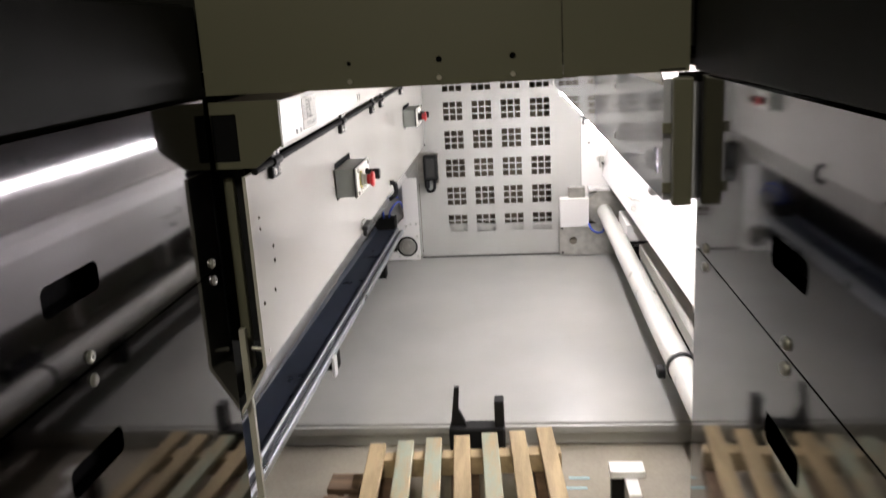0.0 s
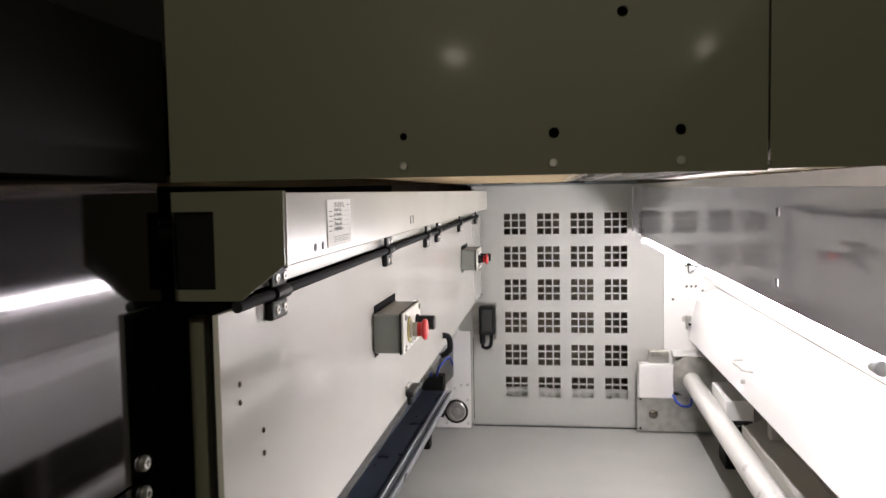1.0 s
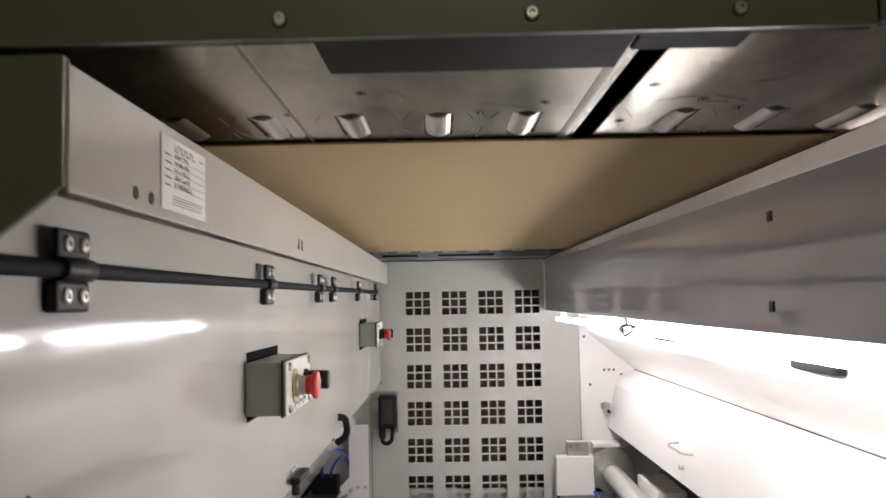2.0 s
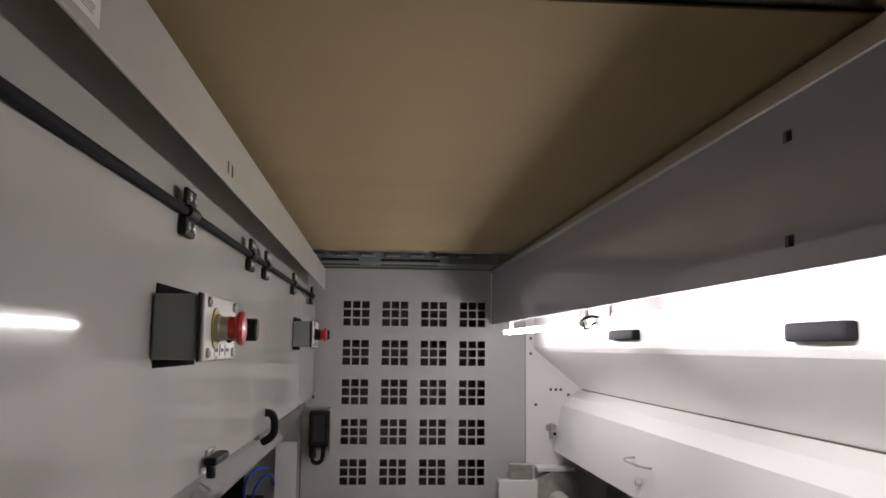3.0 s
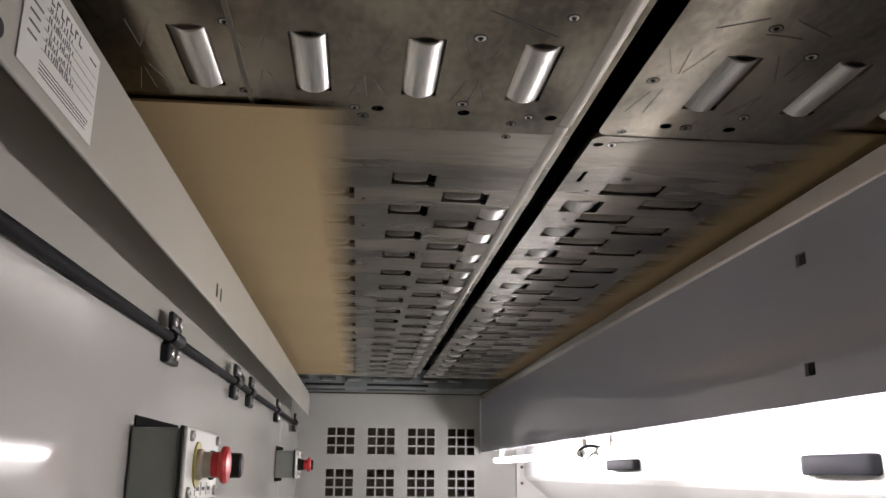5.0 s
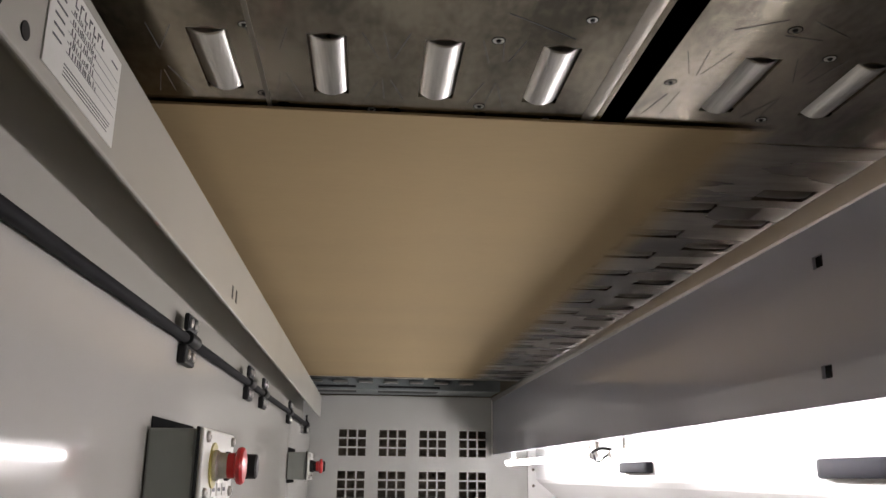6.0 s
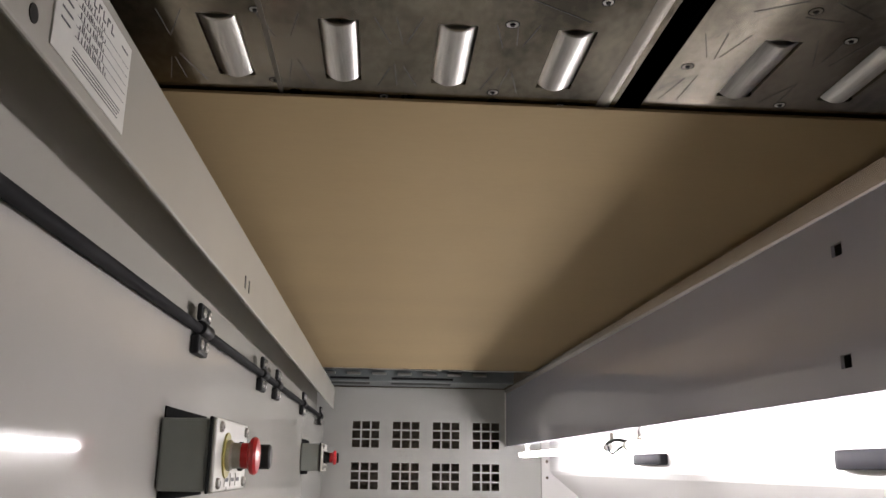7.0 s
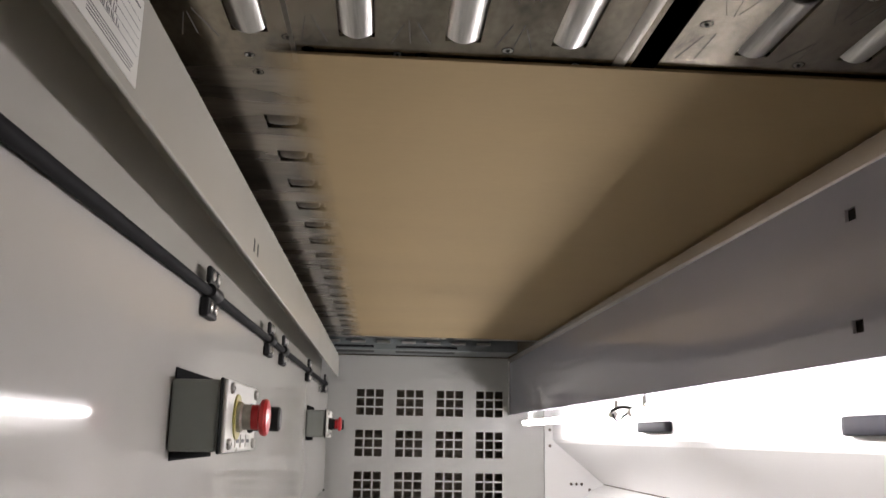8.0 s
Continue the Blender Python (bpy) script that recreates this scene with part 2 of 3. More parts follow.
structure("ceiling", box(-9, 9, -24, 9, 5, 5.2), HALLW, "plain ceiling of the factory hall", "ceiling")


def high_bay(x, y):
    t = thing("high_bay_lamp", (x, y, 5.0), "round lamp below the hall ceiling, two mirrored and one added as fill", "lamp", "hall lamps")
    part("stem", rod((x, y, 4.7), (x, y, 5.0), 0.02), DARKP, t)
    part("reflector", lathe((x, y, 4.5), (0, 0, 1), [(0, 0.25), (0.02, 0.25), (0.15, 0.1), (0.2, 0.05)], 24), ZINC, t, smooth=True)
    part("diffuser", lathe((x, y, 4.48), (0, 0, 1), [(0, 0.2), (0.02, 0.23)], 24), LAMP, t, "lit warm white diffuser")


for x, y in ((-2.43, -18.8), (3.75, -19.1), (0.4, -3.2)):
    high_bay(x, y)

# the back wall with its grille of square holes
P = 0.153
holes = []
for row in range(6):
    for col in range(4):
        for i in range(3):
            for j in range(3):
                u = col * P + 0.0015 + i * 0.0362
                v = 0.137 + row * P + 0.0 + j * 0.0345
                holes.append(rect(u, u + 0.0297, v, v + 0.0285))
back = structure("wall_back", plate(rect(-0.148, 0.722, 0.004, 1.128), holes, BACK, 0.004, "y"), GRILLE, "white steel back panel with groups of square vent holes", "wall")
structure("wall_behind_grille", box(-0.6, 1.5, BACK + 0.35, BACK + 0.4, -0.05, 1.6), BROWN, "brown grey sheet added behind the vent grille", "wall")
part("guard_plate", box(-0.13, 0.2, BACK + 0.04, BACK + 0.05, 0.10, 0.176), GRILLE, back, "pale plate behind the lowest vent holes")
part("guard_plate", box(0.2, 0.6, BACK + 0.04, BACK + 0.05, 0.10, 0.172), GRILLE, back)
part("hole_plate", plate(rect(0.724, 1.08, 0.176, 1.12), [circle(u, v, 0.006, 10) for u, v in ((0.745, 0.80), (0.745, 0.86), (0.80, 0.82), (0.80, 0.85), (0.83, 0.78), (0.845, 0.78), (0.825, 0.66), (0.845, 0.66), (0.865, 0.66), (0.765, 0.60), (0.895, 0.64))], BACK - 0.004, 0.006, "y"), WHITE, back, "white plate with small bolt holes")
part("side_strip", box(-0.36, -0.151, BACK - 0.01, BACK, 0.01, 1.0, 0.001), GRILLE, back)
part("bead", box(0.602, 0.607, BACK - 0.012, BACK - 0.001, 0.94, 1.128, 0.001), WHITE, back)
structure("back_sill", box(-0.15, 0.61, BACK - 0.012, BACK - 0.0045, -0.001, 0.004), BLACK, "thin black gasket under the back panel", "trim")
structure("back_body", box(-1.3, 1.9, BACK + 0.4, BACK + 0.45, -0.08, 1.6), DARKP, "dark machine end wall", "wall")


# ---- the left unit ----
def cladding(name, x, depth, side):
    """Polished cladding of a unit in two panels with a seam, slots and bolts."""
    t = thing(name, (x, 0.0, -0.07), "dark polished steel side cladding with black grip slots", "cladding", "", "structure")
    dy, end = (0.02, 1.415) if side < 0 else (0.0, 1.385)
    slots_u = [obround(y + dy, y + dy + 0.13, 0.920, 0.957, r=0.012) for y in (0.837, -0.35)]
    slots_l = [obround(y + dy, y + dy + 0.13, 0.700, 0.737, r=0.012) for y in (0.834, -0.35)]
    upper = part("upper_panel", plate(rect(-1.6, end, 0.8345, 1.1178), slots_u, x, depth, "x"), MIRROR, t)
    lower = part("lower_panel", plate(rect(-1.6, end, -0.05, 0.8315), slots_l, x, depth, "x"), MIRROR, t)
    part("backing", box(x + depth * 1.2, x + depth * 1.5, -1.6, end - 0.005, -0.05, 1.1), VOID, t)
    for y in (1.335, 0.915, -0.28, -1.4):
        for z in (0.848, 0.818):
            part("bolt", screw_bm((x, y, z), (side, 0, 0), 0.008, 0.005), ZINC, upper if z > 0.834 else lower)
    return t


left = cladding("side_cladding", -0.115, -0.02, 1)
right = cladding("side_cladding", 0.70, 0.02, -1)

u = thing("left_machine_body", (-1.2, 1.4, -0.08), "dark enclosed body of the left machine unit", "machine", "", "structure")
part("end_wall", box(-2.6, -2.56, -1.6, 4.9, -0.08, 1.265), DARKP, u)
part("roof", box(-2.6, -0.166, -1.6, 4.9, 1.265, 1.275), DARKP, u)
part("front_wall", box(-2.56, -0.166, -1.6, -1.56, -0.08, 1.265), DARKP, u)
part("rear_wall", box(-2.56, -0.3, 4.86, 4.9, -0.08, 1.265), DARKP, u)
part("upper_front", box(-0.165, -0.135, -1.6, 1.45, 1.118, 1.27, 0.003), DARKP, u)
u = thing("right_machine_body", (1.8, 1.4, -0.08), "dark enclosed body of the right machine unit", "machine", "", "structure")
part("end_wall", box(3.56, 3.6, -1.6, 4.9, -0.08, 1.5), DARKP, u)
part("roof", box(0.72, 3.6, -1.6, 4.9, 1.5, 1.52), DARKP, u)
part("front_wall", box(0.72, 3.56, -1.6, -1.56, -0.08, 1.5), DARKP, u)
part("rear_wall", box(0.9, 3.56, 4.86, 4.9, -0.08, 1.5), DARKP, u)
part("upper_front", box(0.70, 0.73, -1.6, 1.45, 1.122, 1.5, 0.003), DARKP, u)

# the inner left wall: a smooth panel, folded in at its foot
w = thing("inner_side_panel", (-0.10, 1.44, 0.5), "glossy off-white inner side panel with a folded foot", "panel", "", "structure")
pan = part("panel", folded([(-0.0705, 0.983), (-0.0705, 0.632), (-0.1475, 0.50)], 1.402, 4.46, -0.006), WALLW, w)
for v in pan.data.vertices:
    if v.co.z > 0.4:
        v.co.z += 0.0045 * (v.co.y - 0.16)
for y, z in ((1.452, 0.900), (1.452, 0.880), (1.521, 0.830), (1.521, 0.803), (1.505, 0.749), (1.430, 0.746)):
    part("rivet", screw_bm((-0.0705, y, z), (1, 0, 0), 0.0035, 0.002), STEEL2, pan)
structure("cavity_back", box(-0.62, -0.60, 1.5, 4.9, -0.08, 0.7), DARKP, "dark inner wall of the left machine", "wall")

# the beam over the inner panel, with its olive end cap
bprof = [(-0.003, 1.106), (-0.003, 1.028), (-0.0065, 1.028), (-0.0065, 1.09), (-0.0645, 1.09), (-0.0645, 0.994), (-0.125, 0.994), (-0.125, 1.106)]
cprof = [(-0.003, 1.108), (-0.003, 1.030), (-0.052, 0.992), (-0.125, 0.992), (-0.125, 1.108)]
b = thing("side_beam", (-0.06, 1.43, 0.993), "light grey chamfered box beam with an olive end cap", "beam")
body = part("beam_body", extrude(bprof, 1.446, 4.30, 0.0015), BEAM, b)
part("end_cap", plate(cprof, [rect(-0.1245, -0.079, 1.004, 1.087)], 1.44, 0.005, "y"), OLIVE, b, "olive end cap with a rectangular opening")
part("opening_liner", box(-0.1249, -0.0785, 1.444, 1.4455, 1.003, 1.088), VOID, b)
for y in (2.243, 2.273):
    part("slit", box(-0.0035, -0.0024, y, y + 0.007, 1.042, 1.058), BLACK, body)
for y in (1.558, 1.591):
    part("hole_plug", rod((-0.0035, y, 1.041), (-0.0024, y, 1.041), 0.005, 14), BLACK, body)

# ceiling plates, on which the boards run
def deck(name, outline, holes, material, label):
    return structure(name, plate(outline, holes, PLATE_Z, 0.006, "z"), material, label, "ceiling plate")


def cornered(x0, x1, y0, y1, far=False, r=0.012):
    """A plate outline with one round corner beside the gap."""
    arc = [(x0 + r - r * math.cos(radians(a)), (y1 - r + r * math.sin(radians(a))) if far else (y0 + r - r * math.sin(radians(a)))) for a in (0, 22, 45, 68, 90)]
    return [(x0, y0), (x1, y0), (x1, y1), *reversed(arc)] if far else [(x0, y1), (x1, y1), (x1, y0), *reversed(arc)]


def notched(x0, x1, y0, y1, bar=0.0065):
    """A wheel slot with a narrow side slot set a little further along."""
    xb = x1 - bar
    return [(x0, y0), (xb, y0), (xb, y0 + 0.004), (x1, y0 + 0.004), (x1, y1 + 0.005), (xb, y1 + 0.005), (xb, y1), (x0, y1)]


SEAM_Y, GAP_L, GAP_R, PITCH = 1.922, 0.3625, 0.3845, 0.1097
ROLLX = (-0.0435, 0.0427, 0.1285, 0.2146, 0.302, 0.456, 0.544, 0.632)
rolls = [rect(x - 0.0145, x + 0.0145, 1.756, 1.852) for x in ROLLX]
dots = [circle(x, y, 0.0055, 12) for x, y in ((0.0865, 1.879), (0.1816, 1.8815), (0.2566, 1.882), (0.3347, 1.8845), (0.4418, 1.890), (0.5019, 1.891))]
NEAR_L = deck("ceiling_plate_1", rect(-0.24, GAP_L, 1.50, SEAM_Y - 0.0004), rolls[:5] + dots[:4], STEEL, "worn steel plate with roller slots and screws")
NEAR_R = deck("ceiling_plate_2", cornered(GAP_R, 1.2, 1.50, SEAM_Y - 0.006, True), rolls[5:] + dots[4:], STEEL, "worn steel plate with roller slots and screws")

# columns of wheels: left edge, right edge, first near edge, slot length, whether notched, whether bright
COLUMNS = ((0.0288, 0.0697, 2.0335, 0.0375, True, False), (0.1185, 0.1607, 2.089, 0.0375, True, False), (0.2010, 0.2487, 2.041, 0.036, True, False), (0.2605, 0.3138, 2.097, 0.036, True, False),
           (0.3112, 0.3462, 2.153, 0.045, False, True), (0.4045, 0.4500, 2.110, 0.043, False, True), (0.4340, 0.5010, 2.048, 0.037, False, False), (0.4940, 0.5630, 2.096, 0.0365, False, False), (0.5900, 0.6520, 2.043, 0.036, False, False))
wheels, left_holes, right_holes = [], [], []
for x0, x1, first, ln, notch, bright in COLUMNS:
    for k in range(18):
        y0 = first + PITCH * k
        if y0 + ln > 3.94:
            break
        wheels.append((x0, x1 - 0.0075 if notch else x1, y0, y0 + ln, bright))
        (left_holes if x1 < 0.37 else right_holes).append(notched(x0, x1, y0, y0 + ln) if notch else rect(x0, x1, y0, y0 + ln))
tiny = [circle(x, y, 0.0028, 8) for y0, x in ((2.022, 0.1714), (2.074, 0.4185)) for y in (y0, y0 + PITCH, y0 + 2 * PITCH)]
left_holes += tiny[:3]
right_holes += tiny[3:] + [rect(0.3985, 0.4035, 2.014, 2.046), circle(0.3935, 1.940, 0.005, 12)]
FAR_L = deck("ceiling_plate_3", rect(-2.4, GAP_L, SEAM_Y, 3.99), left_holes, STEEL2, "dull steel plate with rows of small wheel slots")
FAR_R = deck("ceiling_plate_4", cornered(GAP_R, 1.7, SEAM_Y - 0.003, 3.99), right_holes, STEEL2, "dull steel plate with rows of small wheel slots")
structure("ceiling", box(-0.9, 1.3, 1.50, 4.6, 1.215, 1.235), VOID, "black sheet added above the plates for the shade in their slots", "ceiling")
for y0, y1, dx in ((1.50, 1.900, 0.0), (1.902, 3.99, -0.0015)):
    structure("plate_lip", extrude([(0.3455 + dx, 1.1388), (0.3520 + dx, 1.1382), (0.3565 + dx, 1.1385), (0.3600 + dx, 1.1402), (0.3622 + dx, 1.1440), (0.3622 + dx, 1.1600), (0.3590 + dx, 1.1600), (0.3585 + dx, 1.1460)], y0, y1), CHROME2, "rounded bright steel lip along a plate", "trim", smooth=True)
part("rub_mark", box(0.0725, 0.0765, 1.52, 1.905, PLATE_Z - 0.0004, PLATE_Z + 0.002, 0.0002), CHROME2, NEAR_L, "bright strip painted as a reflection line along the steel plate")
for k, x in enumerate(ROLLX):
    t = thing("feed_roller", (x, 1.804, 1.153), "bright ground steel feed roller in a slot", "roller", "feed rollers")
    part("barrel", lathe((x, 1.7585, 1.1535), (0, 1, 0), [(0, 0.010), (0, 0.0172), (0.001, 0.0182), (0.090, 0.0182), (0.091, 0.0172), (0.091, 0.010)], 36), CHROME, t, smooth=True)
    part("axle", rod((x, 1.75, 1.1535), (x, 1.858, 1.1535), 0.004, 10), ZINC, t)
protos = {}
for x0, x1, y0, y1, bright in wheels:
    at, w = ((x0 + x1) / 2, (y0 + y1) / 2), round(x1 - x0, 4)
    if (w, bright) not in protos:
        n = thing("guide_wheel", (*at, 1.152), ("small bright steel guide roller in a slot" if bright else "small dull steel guide wheel in a slot"), "wheel", "guide wheels")
        h = w / 2 - 0.0015
        r = 0.030
        if bright:
            ln = y1 - y0 - 0.003
            part("tread", lathe((at[0], at[1] - ln / 2, 1.1378 + 0.030), (0, 1, 0), [(0, 0.015), (0, 0.029), (0.001, 0.030), (ln - 0.001, 0.030), (ln, 0.029), (ln, 0.015)], 36), CHROME, n, smooth=True)
            part("axle", rod((at[0], y0 - 0.003, 1.1678), (at[0], y1 + 0.003, 1.1678), 0.003, 8), DARKP, n)
        else:
            part("tread", lathe((at[0] - h, at[1], 1.1376 + r), (1, 0, 0), [(0, r - 0.004), (0.0012, r - 0.0016), (h * 0.5, r - 0.0004), (h, r), (h * 1.5, r - 0.0004), (2 * h - 0.0012, r - 0.0016), (2 * h, r - 0.004)], 20), WHEEL, n, smooth=True)
            part("axle", rod((at[0] - h - 0.003, at[1], 1.1675), (at[0] + h + 0.003, at[1], 1.1675), 0.003, 8), DARKP, n)
        protos[(w, bright)] = n
    else:
        copy_thing(protos[(w, bright)], pose(*at, 1.152))

# the header over the way in
h = thing("header_panel", (0.28, 1.45, 1.12), "olive grey painted header panel over the opening", "panel", "", "structure")
hx = [circle(0.278, 1.161, 0.0055), circle(0.402, 1.161, 0.0055), circle(0.346, 1.278, 0.0055), circle(0.124, 1.161, 0.004)]
sheet = part("main_sheet", plate(rect(-0.132, 0.484, 1.119, 1.9), hx, 1.45, 0.004, "y"), OLIVE, h)
part("end_sheet", plate(rect(0.486, 0.692, 1.121, 1.9), [], 1.45, 0.004, "y"), OLIVE, h)
part("bottom_return", box(-0.132, 0.484, 1.454, 1.462, 1.1195, 1.1235), DARKP, h)
part("bottom_return", box(0.486, 0.692, 1.454, 1.462, 1.1215, 1.1255), DARKP, h)
part("rear_sheet", box(-0.9, 1.3, 1.478, 1.488, 1.16, 1.9), DARKP, h)
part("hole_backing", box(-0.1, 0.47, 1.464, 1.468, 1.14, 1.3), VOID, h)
part("cover_strip", box(0.134, 0.352, 1.478, 1.585, 1.1335, 1.1375, 0.0015), DARKP, h, "black plastic cover strip behind the header")
part("end_strip", box(0.354, 0.43, 1.478, 1.540, 1.1335, 1.1375, 0.0015), DARKP, h)
for x in (0.124, 0.277, 0.402):
    part("screw", screw_bm((x, 1.45, 1.131), (0, -1, 0), 0.0046, 0.003), ZINC, sheet)

# the ledge at the far end of the plates
l = thing("rear_ledge", (0.2, 4.38, 1.13), "blue grey steel ledge with slots under the ceiling plates", "ledge", "", "structure")
part("angle", box(-0.14, 0.64, 4.252, 4.30, 1.128, 1.195, 0.002), LEDGE, l)
part("shelf", box(-0.14, 0.64, 4.302, 4.496, 1.132, 1.140, 0.002), LEDGE, l)
for x0, x1 in ((-0.02, 0.12), (0.2, 0.42)):
    part("slot", box(x0, x1, 4.2498, 4.2535, 1.134, 1.142), BLACK, l)
    part("slot", box(x0, x1, 4.31, 4.40, 1.1305, 1.1325), BLACK, l)
for k in range(7):
    part("tab", box(-0.05 + 0.09 * k, 0.0 + 0.09 * k, 4.235, 4.2515, 1.150, 1.158, 0.001), ZINC, l)

# ---- the right side ----
p = thing("upper_side_panel", (0.65, 1.46, 0.908), "semi-gloss grey upper side panel with square slots", "panel", "", "structure")
panel_outline = [(1.44, 0.907), (4.49, 0.913), (4.49, 1.114), (1.44, 1.1035)]
part("panel", plate(panel_outline, [rect(2.037, 2.058, 1.054, 1.068), rect(2.041, 2.062, 0.936, 0.950), circle(1.502, 0.966, 0.0235, 20)], 0.645, 0.004, "x"), GREY, p)
trim = folded([(0.6446, 1.1000), (0.6386, 1.1245), (0.6408, 1.1268), (0.6800, 1.1268)], 1.44, 4.49, -0.0025)
for v in trim.verts:
    if v.co.y > 3 and v.co.z < 1.115:
        v.co.z += 0.0095
part("top_trim", trim, TRIM, p, "bare metal trim along the panel's top edge")
part("panel_foot", box(0.646, 0.684, 1.445, 4.49, 0.914, 0.917), GREY, p)
part("front_return", box(0.6452, 0.76, 1.4355, 1.4395, 0.907, 1.11), GREY, p)
part("hole_backing", box(0.654, 0.657, 1.46, 1.545, 0.93, 1.0), GREY, p)
part("front_filler", box(0.668, 1.1, 1.4340, 1.4380, 1.1040, 1.1205), DARKP, p)
part("slot_backing", box(0.662, 0.664, 2.0, 2.1, 0.92, 1.08), DARKP, p)
part("corner_bead", box(0.641, 0.6445, 4.478, 4.49, 0.91, 1.12, 0.001), WHITE, p)

o = thing("door_post", (0.675, 1.445, 0.90), "olive door post bar with small tabs", "post")
part("bar", box(0.660, 0.692, 1.412, 1.434, 0.902, 1.114, 0.004), OLIVE, o)
for z in (1.03, 0.93):
    part("tab", box(0.646, 0.661, 1.43, 1.4365, z - 0.009, z + 0.009, 0.001), OLIVE, o)

r = thing("recess_cover", (0.9, 1.42, 0.42), "white bent sheet metal cover lining the lit recess", "cover", "", "structure")
part("upper_cover", plate(rect(1.43, 4.49, 0.825, 1.10), [], 0.813, 0.004, "x"), WHITE, r)
part("sloped_cover", folded([(0.813, 0.8245), (0.822, 0.812), (1.004, 0.6628)], 1.43, 4.495, 0.004), WHITE, r)
part("lower_cover", folded([(1.004, 0.659), (0.955, 0.636), (0.925, 0.60), (0.889, 0.425), (0.925, 0.415)], 1.43, 4.495, 0.004), WHITE, r)
part("groove", box(1.006, 1.012, 1.43, 4.495, 0.645, 0.672), BROWN, r)
for y0, y1, z, hh in ((2.206, 2.385, 0.849, 0.0135), (3.118, 3.345, 0.857, 0.0125)):
    bm = plate([(y0, 0.8128), (y0, 0.797), (y0 + 0.010, 0.792), (y1 - 0.07, 0.789), (y1 - 0.03, 0.791), (y1 - 0.010, 0.797), (y1, 0.8055), (y1, 0.8128)], [], z - hh, 2 * hh, "z")
    for v in bm.verts:
        v.co = (v.co.y, v.co.x, v.co.z)
    part("grip", soften(bm, 0.004), GRIP, r, "dark grey moulded grip on the white cover", smooth=True)
structure("recess_back", box(1.10, 1.12, 1.43, 4.9, -0.08, 1.12), DARKP, "dark inner wall of the right machine", "wall")

n = thing("wire_hook", (0.88, 3.42, 0.52), "small white bent wire hook on the cover", "hook")
hose("wire", [(0.909, 3.34, 0.515), (0.878, 3.34, 0.52), (0.876, 3.38, 0.52), (0.876, 3.47, 0.525), (0.911, 3.49, 0.525)], 0.003, BEAM, n)
part("stud", rod((0.899, 3.41, 0.467), (0.885, 3.41, 0.469), 0.007, 14, bevel=0.001), ZINC, n)
n = thing("latch_catch", (0.86, 4.47, 0.5), "small zinc latch catch on the end plate", "latch")
part("plate", box(0.838, 0.878, 4.486, 4.4955, 0.50, 0.525, 0.001), ZINC, n)
part("tongue", box(0.85, 0.862, 4.46, 4.486, 0.47, 0.53, 0.002), ZINC, n)
part("knob", rod((0.868, 4.486, 0.49), (0.868, 4.462, 0.49), 0.006, 12), DARKP, n)

# lit tubes
for y0, y1 in ((1.68, 2.92), (3.10, 4.28)):
    t = thing("light_tube", (0.682, y0, 0.880), "lit white fluorescent tube under the grey panel", "lamp", "light tubes")
    part("glass", lathe((0.682, y0, 0.880), (0, 1, 0), [((y1 - y0) * k / 40, 0.009) for k in range(41)], 10), TUBE, t, "glowing white glass", smooth=True)
    for a, c in ((y0 - 0.022, y0), (y1, y1 + 0.022)):
        part("cap", rod((0.668, a, 0.880), (0.668, c, 0.880), 0.0098, 18, bevel=0.001), WHITE, t, smooth=True)
    for y in (y0 + 0.05, y1 - 0.05):
        part("clip", box(0.674, 0.690, y - 0.006, y + 0.006, 0.8945, 0.914, 0.001), ZINC, t)
cable = new("tube_cable")
cable.location = (0.655, 2.93, 0.897)
hose("upper_strand", [(0.668, 2.92, 0.886), (0.658, 2.97, 0.892), (0.655, 3.03, 0.889), (0.665, 3.09, 0.886)], 0.0032, BLACK, cable)
hose("lower_strand", [(0.672, 2.93, 0.884), (0.662, 2.97, 0.876), (0.658, 3.01, 0.866), (0.658, 3.03, 0.867), (0.668, 3.09, 0.884)], 0.0022, BLACK, cable)
for y in (2.905, 3.112):
    part("end_bracket", box(0.680, 0.686, y - 0.004, y + 0.004, 0.889, 0.912), WHEEL, cable)
tagged(bpy.data.objects["tube_cable"], "short black cable looped between two light tubes", "cable")

# the pipe, its bearing and boxes
PIPE_A, PIPE_B = Vector((0.858, 1.3, 0.232)), Vector((0.838, 4.44, 0.242))
ALONG = (PIPE_B - PIPE_A).normalized()
t = thing("long_pipe", (0.88, 1.5, 0.22), "long white pipe running beside the deck", "pipe")
part("pipe", rod(PIPE_A, PIPE_B, 0.039, 32), PVC, t, smooth=True)
for y in (2.3,):
    c = PIPE_A + ALONG * (y - PIPE_A.y)
    part("clamp", lathe(c, ALONG, [(0, 0.040), (0, 0.044), (0.022, 0.044), (0.022, 0.040)], 26), BLACK, t, smooth=True)

t = thing("bearing_box", (0.68, 4.42, 0.0), "white and zinc bearing boxes at the pipe's end", "machine box")
part("white_cover", box(0.601, 0.752, 4.37, 4.436, 0.174, 0.327, 0.004), WHITE, t)
part("mounting_plate", plate(rect(0.601, 1.03, 0.006, 0.172), [circle(0.672, 0.085, 0.013)], 4.44, 0.012, "y"), ZINC, t, "bare zinc mounting plate")
part("boss", lathe((0.672, 4.442, 0.085), (0, -1, 0), [(0, 0.021), (0.004, 0.021), (0.006, 0.017), (0.006, 0.008)], 20), STEEL2, t, smooth=True)
for x, z in ((0.615, 0.02), (0.615, 0.155), (1.01, 0.02)):
    part("bolt", screw_bm((x, 4.44, z), (0, -1, 0), 0.006, 0.004), BLACK, t)
